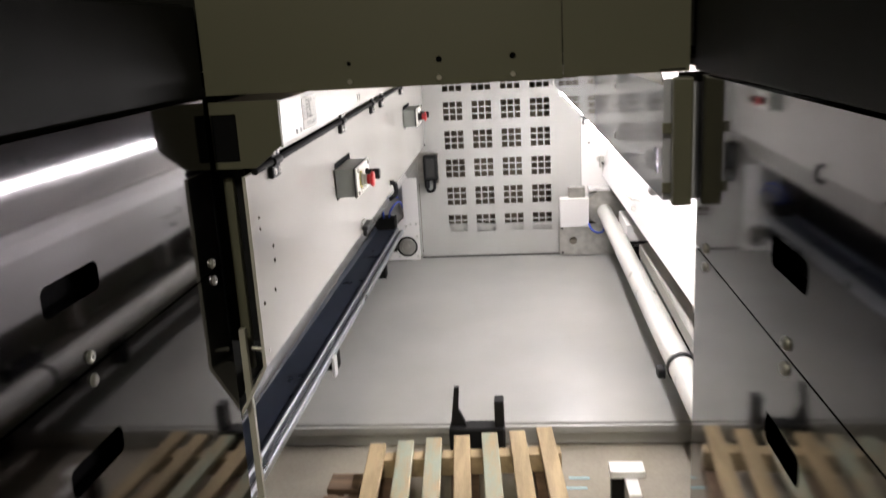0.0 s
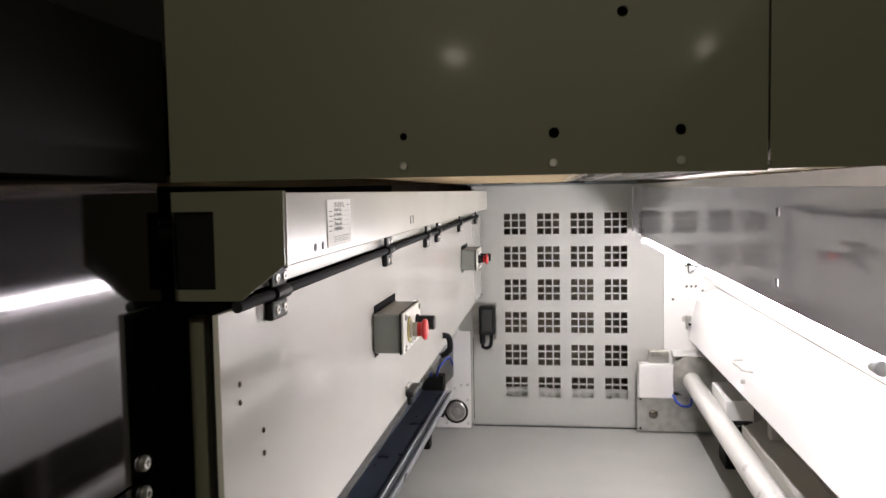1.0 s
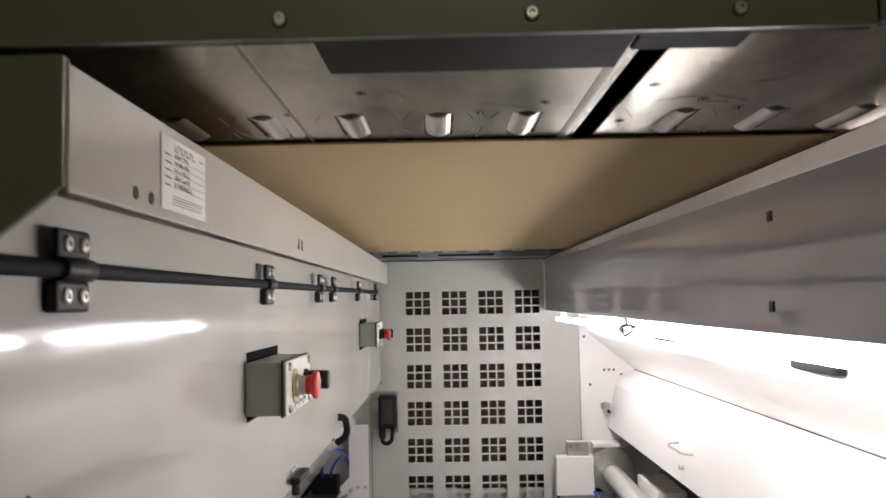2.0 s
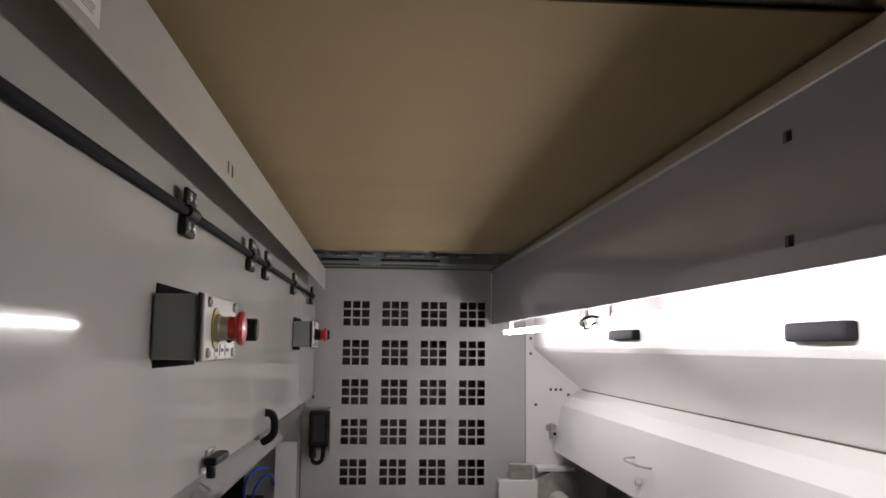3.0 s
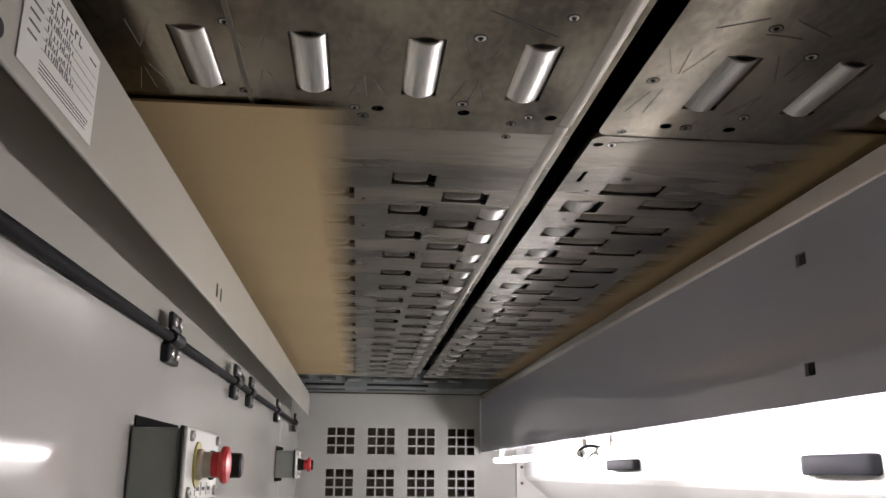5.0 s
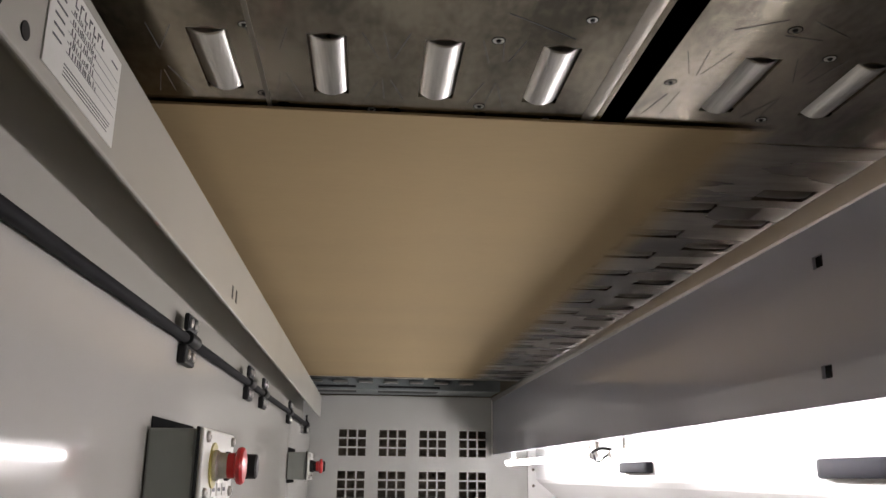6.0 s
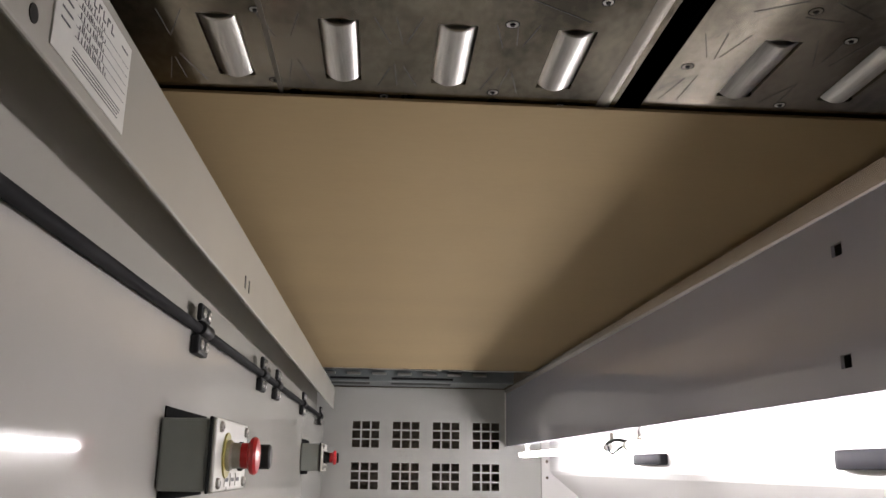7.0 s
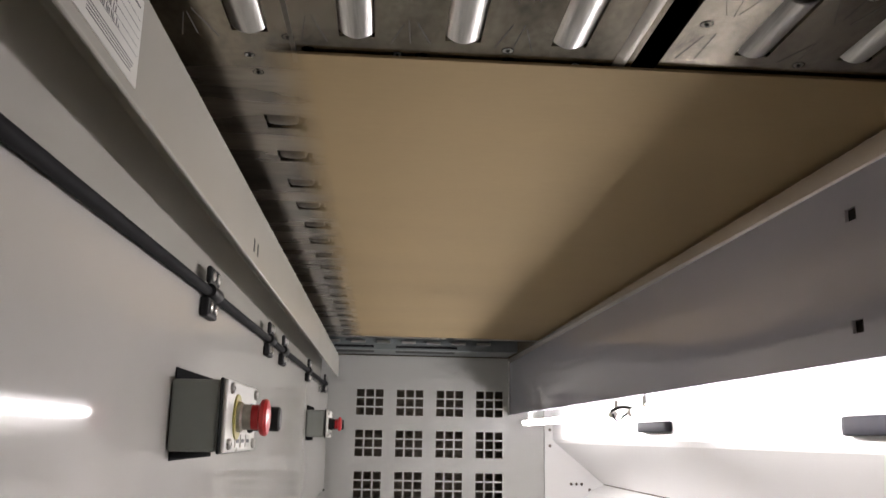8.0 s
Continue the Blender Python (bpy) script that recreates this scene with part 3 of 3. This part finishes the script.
part("top_block", box(0.648, 0.735, 4.39, 4.43, 0.3275, 0.385, 0.003), ZINC, t)
for x in (0.665, 0.715):
    part("block_bolt", screw_bm((x, 4.39, 0.365), (0, -1, 0), 0.006, 0.005), CHROME, t)
ring = lathe((0.835, 4.425, 0.262), (0, 1, 0), [(0, 0.068), (0, 0.092), (0.05, 0.092), (0.05, 0.068)], 28)
part("ring", ring, ZINC, t, "dull metal bearing ring", smooth=True)
part("ring_web", lathe((0.835, 4.465, 0.262), (0, 1, 0), [(0, 0.068), (0.004, 0.068)], 24), DARKP, t)
part("shelf", box(0.755, 0.90, 4.40, 4.49, 0.356, 0.372, 0.003), WHITE, t)
t = thing("drive_box", (0.92, 3.9, 0.2), "white sheet metal drive box beside the pipe", "machine box")
part("housing", box(0.884, 0.985, 3.86, 4.18, 0.196, 0.296, 0.004), WHITE, t)
part("shadow_gap", box(0.889, 0.980, 3.853, 3.858, 0.20, 0.22), BLACK, t)
part("foot", box(0.90, 0.96, 3.95, 4.1, 0.0, 0.1955, 0.003), DARKP, t)
hose("air_hose", [(0.75, 4.37, 0.19), (0.775, 4.32, 0.16), (0.81, 4.33, 0.152), (0.835, 4.40, 0.17)], 0.006, BLUE)
tagged(bpy.data.objects["air_hose"], "thin bright blue air hose by the bearing box", "hose")

# the side rail under the right cover
t = thing("side_rail", (0.97, 1.4, 0.0), "grey steel rail under the white side cover", "rail")
part("web", box(1.02, 1.03, 1.3, 4.40, 0.03, 0.44), OLIVE, t)
part("lower_flange", extrude([(0.945, 0.205), (1.0195, 0.235), (1.0195, 0.222), (0.945, 0.195)], 1.3, 3.84, 0.001), BEAM, t)
part("lip", box(0.938, 0.9448, 1.3, 3.84, 0.16, 0.21, 0.001), BEAM, t)
for y in (3.55, 2.75):
    part("rib", box(0.975, 1.019, y, y + 0.05, 0.237, 0.40, 0.002), BEAM, t)
for y in (1.8, 3.0):
    part("foot", box(0.95, 1.01, y, y + 0.05, -0.08 if y < 2.4 else 0.0, 0.1945, 0.002), DARKP, t)
t = thing("cable_clamp", (0.93, 2.4, 0.16), "black clamp with bolts beside the pipe", "clamp")
part("block", box(0.93, 0.968, 2.27, 2.46, 0.237, 0.275, 0.008), BLACK, t)
part("lug", box(0.795, 0.818, 2.38, 2.42, 0.17, 0.20, 0.004), BLACK, t)
for y in (2.29, 2.44):
    part("stud", rod((0.948, y, 0.275), (0.948, y, 0.292), 0.007, 12, bevel=0.001), ZINC, t)

# ---- the left rail ----
t = thing("left_rail", (-0.31, 1.45, 0.0), "dark blue steel channel with bright aluminium edges", "rail")
part("channel", extrude([(-0.385, 0.215), (-0.375, 0.225), (-0.365, 0.205), (-0.275, 0.205), (-0.268, 0.214), (-0.262, 0.214), (-0.262, 0.185), (-0.385, 0.185)], 1.45, 4.32, 0.001), NAVY, t)
part("bright_edge", extrude([(-0.2615, 0.216), (-0.254, 0.218), (-0.250, 0.212), (-0.250, 0.192), (-0.2615, 0.192)], 1.45, 4.32, 0.001), ALU, t)
part("groove", box(-0.2495, -0.238, 1.45, 4.32, 0.186, 0.196), NAVY, t)
part("outer_edge", extrude([(-0.2375, 0.206), (-0.230, 0.206), (-0.226, 0.200), (-0.226, 0.184), (-0.2375, 0.184)], 1.45, 4.32, 0.001), ALU, t)
part("end_block", box(-0.40, -0.27, 4.325, 4.40, 0.08, 0.27, 0.004), DARKP, t)
for y in (1.7, 2.9, 4.1):
    part("foot", box(-0.36, -0.30, y, y + 0.06, 0.0 if y > 2.4 else -0.08, 0.1845, 0.002), DARKP, t)
part("side_lug", box(-0.2255, -0.215, 2.52, 2.56, 0.13, 0.20, 0.002), WHITE, t)
hose("air_hose", [(-0.33, 4.33, 0.27), (-0.32, 4.30, 0.33), (-0.29, 4.34, 0.37), (-0.26, 4.42, 0.36)], 0.006, BLUE)
hose("air_hose", [(-0.30, 4.33, 0.27), (-0.28, 4.29, 0.32), (-0.25, 4.34, 0.35), (-0.24, 4.44, 0.30)], 0.005, BLUE)
for ob in [o for o in bpy.data.objects if o.name.startswith("air_hose") and not o.get("label")]:
    tagged(ob, "thin bright blue air hose behind the dark rail", "hose")

t = thing("drum_plate", (-0.24, 4.42, 0.0), "white bearing plate with a round steel hub", "machine plate")
part("plate", plate([(-0.35, 0.008), (-0.156, 0.008), (-0.156, 0.46), (-0.235, 0.46), (-0.235, 0.25), (-0.35, 0.13)], [circle(-0.225, 0.085, 0.018, 20)], 4.42, 0.01, "y"), WHITE, t)
part("hub", lathe((-0.225, 4.42, 0.085), (0, -1, 0), [(-0.02, 0.046), (0.006, 0.046), (0.009, 0.042), (0.009, 0.03), (0.004, 0.028), (0.004, 0.016), (0.008, 0.014), (0.008, 0.004)], 28), ZINC, t, smooth=True)
part("hub_ring", lathe((-0.225, 4.4185, 0.085), (0, -1, 0), [(0, 0.047), (0.0005, 0.047), (0.0005, 0.056), (0, 0.056)], 28), DARKP, t)
for x, z in ((-0.17, 0.03), (-0.27, 0.03), (-0.335, 0.03), (-0.17, 0.14), (-0.20, 0.21), (-0.17, 0.21)):
    part("bolt", screw_bm((x, 4.42, z), (0, -1, 0), 0.006, 0.004), ZINC, t)
part("hook", lathe((-0.225, 4.419, 0.20), (0, -1, 0), [(0, 0.006), (0.02, 0.006), (0.022, 0.003)], 10), ZINC, t)

# switch with a cable on the back wall
t = thing("wall_switch", (-0.09, 4.49, 0.39), "black switch housing with a looped cable on a plate", "switch")
part("base_plate", box(-0.15, -0.036, 4.485, 4.4985, 0.42, 0.585, 0.001), ZINC, t)
part("housing", box(-0.115, -0.04, 4.43, 4.484, 0.44, 0.575, 0.008), BLACK, t)
part("dark_face", box(-0.10, -0.055, 4.426, 4.4295, 0.46, 0.56, 0.001), GLASS, t)
part("gland", rod((-0.10, 4.45, 0.40), (-0.10, 4.45, 0.44), 0.014), BLACK, t)
hose("cable", [(-0.10, 4.45, 0.405), (-0.095, 4.44, 0.385), (-0.07, 4.44, 0.385), (-0.06, 4.45, 0.42), (-0.06, 4.46, 0.45)], 0.008, RUBBER, t)
part("reflector_plate", box(-0.148, -0.012, 4.4965, 4.4982, 0.588, 0.665), GRILLE, t, "pale plate above the switch")
part("stud", screw_bm((-0.11, 4.4965, 0.625), (0, -1, 0), 0.006, 0.005), BLACK, t)


# ---- emergency stops ----
def stop_box(y, z, yellow):
    """Built at its near lower corner on the wall: x out of the wall, 90 mm square."""
    t = thing("emergency_stop", (-0.0705, y, z), "grey enclosure with a red emergency stop button" + (" on a yellow disc" if yellow else ""), "emergency stop", "emergency stops")
    x0, x1 = -0.069, -0.0185
    w, hgt = 0.20, 0.078
    part("wall_flange", box(-0.0703, x0, y + 0.02, y + w + 0.03, z - 0.008, z + hgt + 0.011), VOID, t)
    part("enclosure", box(x0, x1, y + 0.004, y + w - 0.004, z + 0.002, z + hgt - 0.002, 0.003), BOXG, t)
    part("gasket", box(x1, x1 + 0.003, y, y + w, z, z + hgt, 0.001), BLACK, t)
    cover = part("cover", box(x1 + 0.003, x1 + 0.008, y + 0.002, y + w - 0.002, z + 0.001, z + hgt - 0.001, 0.002), FACE, t)
    xf = x1 + 0.008
    for a in (0.02, w - 0.02):
        for c in (0.010, hgt - 0.010):
            part("cover_screw", screw_bm((xf, y + a, z + c), (1, 0, 0), 0.006, 0.004), CHROME, cover)
    cy, cz = y + 0.062, z + hgt * 0.50
    b = part("button", lathe((xf + 0.0225, cy, cz), (1, 0, 0), [(-0.012, 0.013), (0.002, 0.014), (0.005, 0.0195), (0.009, 0.0205), (0.012, 0.0185), (0.0135, 0.012), (0.0138, 0.004)], 28), RED, t, "red mushroom push button", smooth=True)
    part("collar", lathe((xf, cy, cz), (1, 0, 0), [(0, 0.0165), (0.006, 0.0165), (0.008, 0.014), (0.017, 0.0135), (0.017, 0.01)], 24), ZINC if yellow else BLACK, t, smooth=True)
    if yellow:
        part("disc", lathe((xf, cy, cz), (1, 0, 0), [(0, 0.0245), (0.0018, 0.0245), (0.0018, 0.017)], 28), YELLOW, t, "yellow backing disc")
    k = part("second_button", lathe((xf, cy + 0.085, cz), (1, 0, 0), [(0, 0.017), (0.004, 0.017), (0.006, 0.0145), (0.036, 0.0145), (0.038, 0.012)], 20), BLACK, t, "black selector knob", smooth=True)
    for i in range(3):
        tag = part("legend_tag", box(xf, xf + 0.001, y + 0.06 + 0.034 * i, y + 0.084 + 0.034 * i, z + 0.006, z + 0.020), ZINC, t)
        part("legend_bar", box(xf + 0.001, xf + 0.0014, y + 0.064 + 0.034 * i, y + 0.080 + 0.034 * i, z + 0.011, z + 0.015), INK, tag)
    return t


stop_box(2.116, 0.802, True)
stop_box(3.622, 0.816, False)

# ---- the seam rod and hinges over the inner panel ----
t = thing("seam_rod", (-0.08, 1.42, 0.986), "long black rod along the seam of the side panel", "rod")
part("rod", rod((-0.0640, 1.437, 0.9855), (-0.0640, 4.25, 0.9981), 0.0062, 16), RUBBER, t, smooth=True)
for y in (1.566, 2.247, 2.772, 2.983, 3.55, 4.16):
    sz = 0.0045 * (y - 1.6)
    n = thing("hinge", (-0.078, y, 0.986), "black plastic hinge with pale screws on the seam", "hinge", "seam hinges")
    up = part("upper_leaf", box(-0.0655, -0.0590, y - 0.027, y + 0.027, 0.9945, 1.016, 0.003), BLACK, n)
    low = part("lower_leaf", box(-0.0705, -0.0595, y - 0.027, y + 0.027, 0.955, 0.9785, 0.003), BLACK, n)
    part("knuckle", rod((-0.0620, y - 0.02, 0.9865), (-0.0620, y + 0.030, 0.9865), 0.0088, 18, bevel=0.001), BLACK, n, smooth=True)
    for dy in (-0.0135, 0.0135):
        for z in (1.005, 0.967):
            part("screw", screw_bm((-0.0590 if z > 1 else -0.0595, y + dy, z), (1, 0, 0), 0.0060, 0.0025), ZINC, up if z > 1 else low)
    n.location.z += sz
# pull latches at the foot of the panel
for y, z in ((2.472, 0.652),):
    n = thing("latch", (-0.085, y, z), "small dark pull latch at the panel's foot", "latch", "panel latches")
    part("plate", box(-0.0705, -0.065, y - 0.02, y + 0.03, z - 0.012, z + 0.014, 0.002), ZINC, n)
    part("handle", box(-0.065, -0.046, y - 0.055, y + 0.045, z - 0.005, z + 0.007, 0.004), BLACK, n)
    part("hook", rod((-0.055, y - 0.05, z - 0.022), (-0.055, y - 0.05, z - 0.004), 0.007, 12, bevel=0.002), BLACK, n, smooth=True)
n = thing("cable_gland", (-0.08, 3.12, 0.63), "black cable loop below the panel", "cable")
hose("loop", [(-0.072, 3.09, 0.672), (-0.056, 3.10, 0.668), (-0.050, 3.11, 0.645), (-0.055, 3.12, 0.620), (-0.078, 3.13, 0.602)], 0.009, RUBBER, n)

# ---- the dark post at the front of the left wall ----
t = thing("door_jamb", (-0.10, 1.41, 0.0), "black rubber edged door jamb profile", "jamb")
part("front_gasket", box(-0.170, -0.094, 1.488, 1.502, 0.65, 0.985, 0.004), RUBBER, t)
part("inner_gasket", box(-0.093, -0.078, 1.470, 1.4875, 0.645, 0.970, 0.004), RUBBER, t)
part("bright_strip", box(-0.114, -0.102, 1.4185, 1.43, -0.08, 0.698, 0.001), BEAM, t)
part("inner_post", box(-0.128, -0.110, 1.470, 1.4875, 0.60, 0.97, 0.002), OLIVE, t)
part("foot_bolt", rod((-0.094, 1.425, 0.66), (-0.06, 1.425, 0.655), 0.004, 10), ZINC, t)

# ---- paper label on the beam ----
t = thing("paper_label", (-0.003, 1.675, 1.067), "white paper label with rows of handwriting", "label")
paper = part("paper", box(-0.0028, -0.0020, 1.612, 1.734, 1.0365, 1.0965), PAPER, t)
random.seed(4)
for i in range(7):
    y = 1.645 + 0.008 * i
    part("heading_stroke", box(-0.0020, -0.0017, y, y + 0.0011, 1.0865, 1.0925), INK, paper)
    part("heading_stroke", box(-0.0020, -0.0017, y + 0.0011, y + 0.005, 1.0865 + 0.0049 * (i % 2), 1.0876 + 0.0049 * (i % 2)), INK, paper)
part("heading", box(-0.0020, -0.0017, 1.714, 1.727, 1.0885, 1.0895), INK, paper)
for i in range(5):
    z = 1.081 - 0.0062 * i
    part("form_line", box(-0.0020, -0.0018, 1.640, 1.730, z - 0.00015, z), INK, paper)
    part("form_word", box(-0.0020, -0.0018, 1.620, 1.620 + 0.012 + 0.005 * random.random(), z, z + 0.0012), INK, paper)
    y = 1.645
    while y < 1.68 + 0.03 * random.random():
        part("stroke", box(-0.0020, -0.0017, y, y + 0.0009, z + 0.0005, z + 0.002 + 0.003 * random.random()), INK, paper)
        y += 0.0022 + 0.003 * random.random()
for i in range(4):
    part("small_print", box(-0.0020, -0.0018, 1.640, 1.715 + 0.01 * random.random(), 1.0485 - 0.0022 * i, 1.0491 - 0.0022 * i), INK, paper)

# screws on the ceiling plates
random.seed(3)
for x, y in ((0.0709, 1.7476), (0.0721, 1.8586), (0.0359, 1.8954), (0.0384, 1.930), (0.1616, 1.8808), (0.1689, 1.8977), (0.253, 1.751), (0.3133, 1.7157), (0.2533, 1.864), (0.3147, 1.8848), (0.302, 1.901), (0.3026, 1.931),
             (0.3995, 1.802), (0.4583, 1.7138), (0.5041, 1.7509), (0.5033, 1.864), (0.4062, 1.9065), (0.4065, 1.939), (0.4609, 1.8908), (0.4507, 2.0331), (0.148, 1.67), (0.40, 1.66)):
    n = thing("countersunk_screw", (x, y, PLATE_Z), "countersunk socket screw set flush in a steel plate", "screw", "plate screws")
    r = random.choice((0.0038, 0.0046))
    head = part("head", lathe((x, y, PLATE_Z + 0.0005), (0, 0, -1), [(0, r), (0.0008, r * 0.96), (0.0008, r * 0.5), (0.0005, r * 0.47)], 16), random.choice((ZINC, CHROME2)), n)
    part("socket", rod((x, y, PLATE_Z - 0.0015), (x, y, PLATE_Z - 0.0004), 0.0016, 6), BLACK, head)
    part("rim", lathe((x, y, PLATE_Z - 0.0001), (0, 0, -1), [(0, r + 0.0006), (0.0002, r + 0.0006), (0.0002, r + 0.0001), (0, r + 0.0001)], 16), DARKP, head)


def scribed(x0, y0, x1, y1):
    d = Vector((x1 - x0, y1 - y0, 0))
    bm = box(-0.00022, 0.00022, -d.length / 2, d.length / 2, 0, 0.0004)
    bmesh.ops.transform(bm, matrix=pose((x0 + x1) / 2, (y0 + y1) / 2, PLATE_Z - 0.0003, 0, 0, math.degrees(math.atan2(d.y, d.x)) - 90), verts=bm.verts)
    part("scribed_line", bm, INK, NEAR_L if x0 < 0.37 else NEAR_R)


# marking-out lines that fan out between the rollers
for x in (-0.0005, 0.0856, 0.1715, 0.2583, 0.4125, 0.500):
    j = lambda: random.uniform(-0.003, 0.003)
    for top, foot in ((-0.017, -0.006), (0.0, 0.001), (0.017, 0.006)):
        if random.random() < 0.85:
            scribed(x + top + j(), 1.750 + j(), x + foot + j(), 1.787 + 2 * j())
        if random.random() < 0.85:
            scribed(x + foot + j(), 1.821 + 2 * j(), x + top * 0.9 + j(), 1.861 + j())
for x, y, dx, dy in ((0.255, 1.713, 0.053, 0.030), (0.467, 1.701, 0.035, 0.019), (0.416, 1.718, 0.032, -0.017), (0.455, 1.722, 0.03, 0.004), (0.17, 1.66, 0.02, 0.03), (0.48, 1.66, 0.03, -0.02)):
    scribed(x, y, x + dx, y + dy)

# ---- things on the ground ----
t = thing("pallet", (0.22, 1.9, -0.08), "pale pine slatted pallet with stained boards", "pallet")
for k in range(7):
    x = -0.035 + 0.083 * k
    d = (-0.01, 0.0, 0.012, 0.02, 0.03, 0.035, 0.05)[k]
    part("slat", box(x - 0.024, x + 0.024, 1.45, 2.28 + d, 0.018, 0.036, 0.003), STAIN if k in (1, 2, 4) else WOOD, t)
for y in (1.5, 1.86, 2.22):
    part("stringer", box(-0.06, 0.50, y - 0.025, y + 0.025, -0.04, 0.0175, 0.003), WOOD, t)
for x in (-0.03, 0.22, 0.46):
    part("runner", box(x - 0.04, x + 0.04, 1.45, 2.27, -0.08, -0.0405, 0.003), WOODD, t)
t = thing("old_pallet", (-0.1, 1.8, -0.08), "weathered brown pallet beside the pale one", "pallet")
for k, y in enumerate((2.12, 2.0, 1.88, 1.76)):
    part("board", box(-0.16, -0.068, y - 0.045, y + 0.04, -0.03, -0.012, 0.003), WOODD, t)
for x in (-0.145, -0.085):
    part("runner", box(x - 0.014, x + 0.014, 1.68, 2.15, -0.08, -0.0305, 0.003), WOODD, t)

t = thing("steel_bracket", (0.25, 2.36, -0.08), "black steel bracket with two uneven arms", "bracket")
part("base", box(0.165, 0.335, 2.335, 2.40, -0.08, 0.035, 0.006), BLACK, t)
part("tall_arm", plate([(0.335 - 0.335, 0), (0.07, 0), (0.03, 0.10), (0.035, 0.17), (0.02, 0.17)], [], 0, 0.018, "y"), BLACK, None)
arm = bpy.data.objects["tall_arm"]
arm.parent = t
arm.location = Vector((0.165, 2.36, -0.01)) - t.location
part("short_arm", box(0.305, 0.334, 2.345, 2.395, 0.035, 0.12, 0.004), BLACK, t)

t = thing("floor_bracket", (0.69, 2.05, -0.08), "white painted steel angle bracket on the ground", "bracket")
part("cap", box(0.625, 0.72, 2.10, 2.16, 0.0, 0.022, 0.003), WHITE, t)
part("leg", box(0.665, 0.70, 2.02, 2.12, -0.08, -0.0005, 0.003), WHITE, t)
part("dark_core", box(0.63, 0.664, 2.11, 2.15, -0.08, -0.0005, 0.002), DARKP, t)
t = thing("tape_scrap", (0.53, 2.16, -0.08), "scrap of pale blue tape on the concrete", "tape")
part("strip", box(0.50, 0.57, 2.185, 2.195, -0.0798, -0.0785), TAPE, t)
part("strip", box(0.52, 0.58, 2.24, 2.252, -0.0798, -0.0785), TAPE, t)

# ---- the running boards ----
SPEED, PERIOD, FIRST, LENGTH = 4.507, 0.36, 0.0948, 1.160
SHEET_Y = 2.894
bm = box(0, LENGTH, -1.0135, 1.0135, -0.001, 0.0015)
board = tagged(part("corrugated_sheet", bm, BOARD), "brown kraft corrugated sheet running under steel plates", "corrugated sheet", "running sheets")
board.location = (0, SHEET_Y, SHEET_Z)
sheets = []
for k in range(-1, 23):
    ob = board if not sheets else copy_thing(board, pose(0, SHEET_Y, SHEET_Z))
    sheets.append((k, ob))


# tables inside the two units, from which the boards come and on which they land
for name, x0, x1, top, label in (("feed_table", 2.975, 3.5, 1.1804, "dark steel feed table inside the machine unit"), ("stacking_table", -2.5, -1.0, 1.0008, "dark steel stacking table inside the machine unit")):
    n = thing(name, ((x0 + x1) / 2, 3.08, -0.08), label, "table")
    part("tabletop", box(x0, x1, 1.95, 4.2, top - 0.04, top, 0.003), DARKP, n)
    for x in (x0 + 0.05, x1 - 0.05):
        for y in (2.0, 4.15):
            part("leg", box(x - 0.03, x + 0.03, y - 0.03, y + 0.03, -0.08, top - 0.04, 0.002), DARKP, n)

# the machine stands a degree askew to the back wall
for names, turn in ((("inner_side_panel", "emergency_stop", "seam_rod", "hinge", "latch", "cable_gland"), 0.8), (("side_beam", "paper_label"), 1.1),
                    (("ceiling_plate", "plate_lip", "feed_roller", "guide_wheel", "countersunk_screw", "corrugated_sheet", "upper_side_panel", "recess_cover", "wire_hook", "feed_table", "stacking_table", "light_tube", "tube_cable", "rear_ledge"), 1.15)):
    pivot = {0.8: 2.1, 1.1: 1.5}.get(turn, 1.65)
    skew = pose(0.3, pivot, 0, 0, 0, turn) @ pose(-0.3, -pivot, 0)
    for ob in [o for o in scene.objects if o.parent is None and o.name.startswith(names)]:
        ob.matrix_basis = skew @ ob.matrix_basis
for ob in [o for o in scene.objects if o.parent is None and o.name.split(".")[0] == "pallet"]:
    ob.matrix_basis = pose(0.22, 2.2, 0, 0, 0, 4) @ pose(-0.22, -2.2, 0) @ ob.matrix_basis
SKEW = pose(0.3, 1.65, 0, 0, 0, 1.15) @ pose(-0.3, -1.65, 0)


def motions():
    """Each sheet waits in the right unit, runs across at an even speed and stops in the left unit."""
    inn, out = 1.75, -2.30
    for k, ob in sheets:
        t0 = FIRST + k * PERIOD
        a, b = t0 - inn / SPEED, t0 - out / SPEED
        lift = 0.0045 * (k + 4)
        rows = []
        if a > 0.1:
            rows += [(0.0, SKEW @ pose(inn + 0.3, SHEET_Y, SHEET_Z + 0.02 + lift)), (a - 0.06, SKEW @ pose(inn + 0.3, SHEET_Y, SHEET_Z + 0.02 + lift))]
        first = max(a, 0.0)
        last = min(b, 8.0)
        steps = max(2, int((last - first) / 0.1))
        for i in range(steps + 1):
            s = first + (last - first) * i / steps
            s = (frame(s) - 1) / FPS
            rows.append((s, SKEW @ pose(-SPEED * (s - t0), SHEET_Y, SHEET_Z)))
        if b < 7.9:
            rows += [(b + 0.1, SKEW @ pose(out, SHEET_Y, SHEET_Z - 0.02 - 0.0045 * (24 - k))), (8.0, SKEW @ pose(out, SHEET_Y, SHEET_Z - 0.02 - 0.0045 * (24 - k)))]
        clean = {}
        for s, m in rows:
            clean[frame(s)] = (s, m)
        walk(ob, [clean[f] for f in sorted(clean)])


motions()
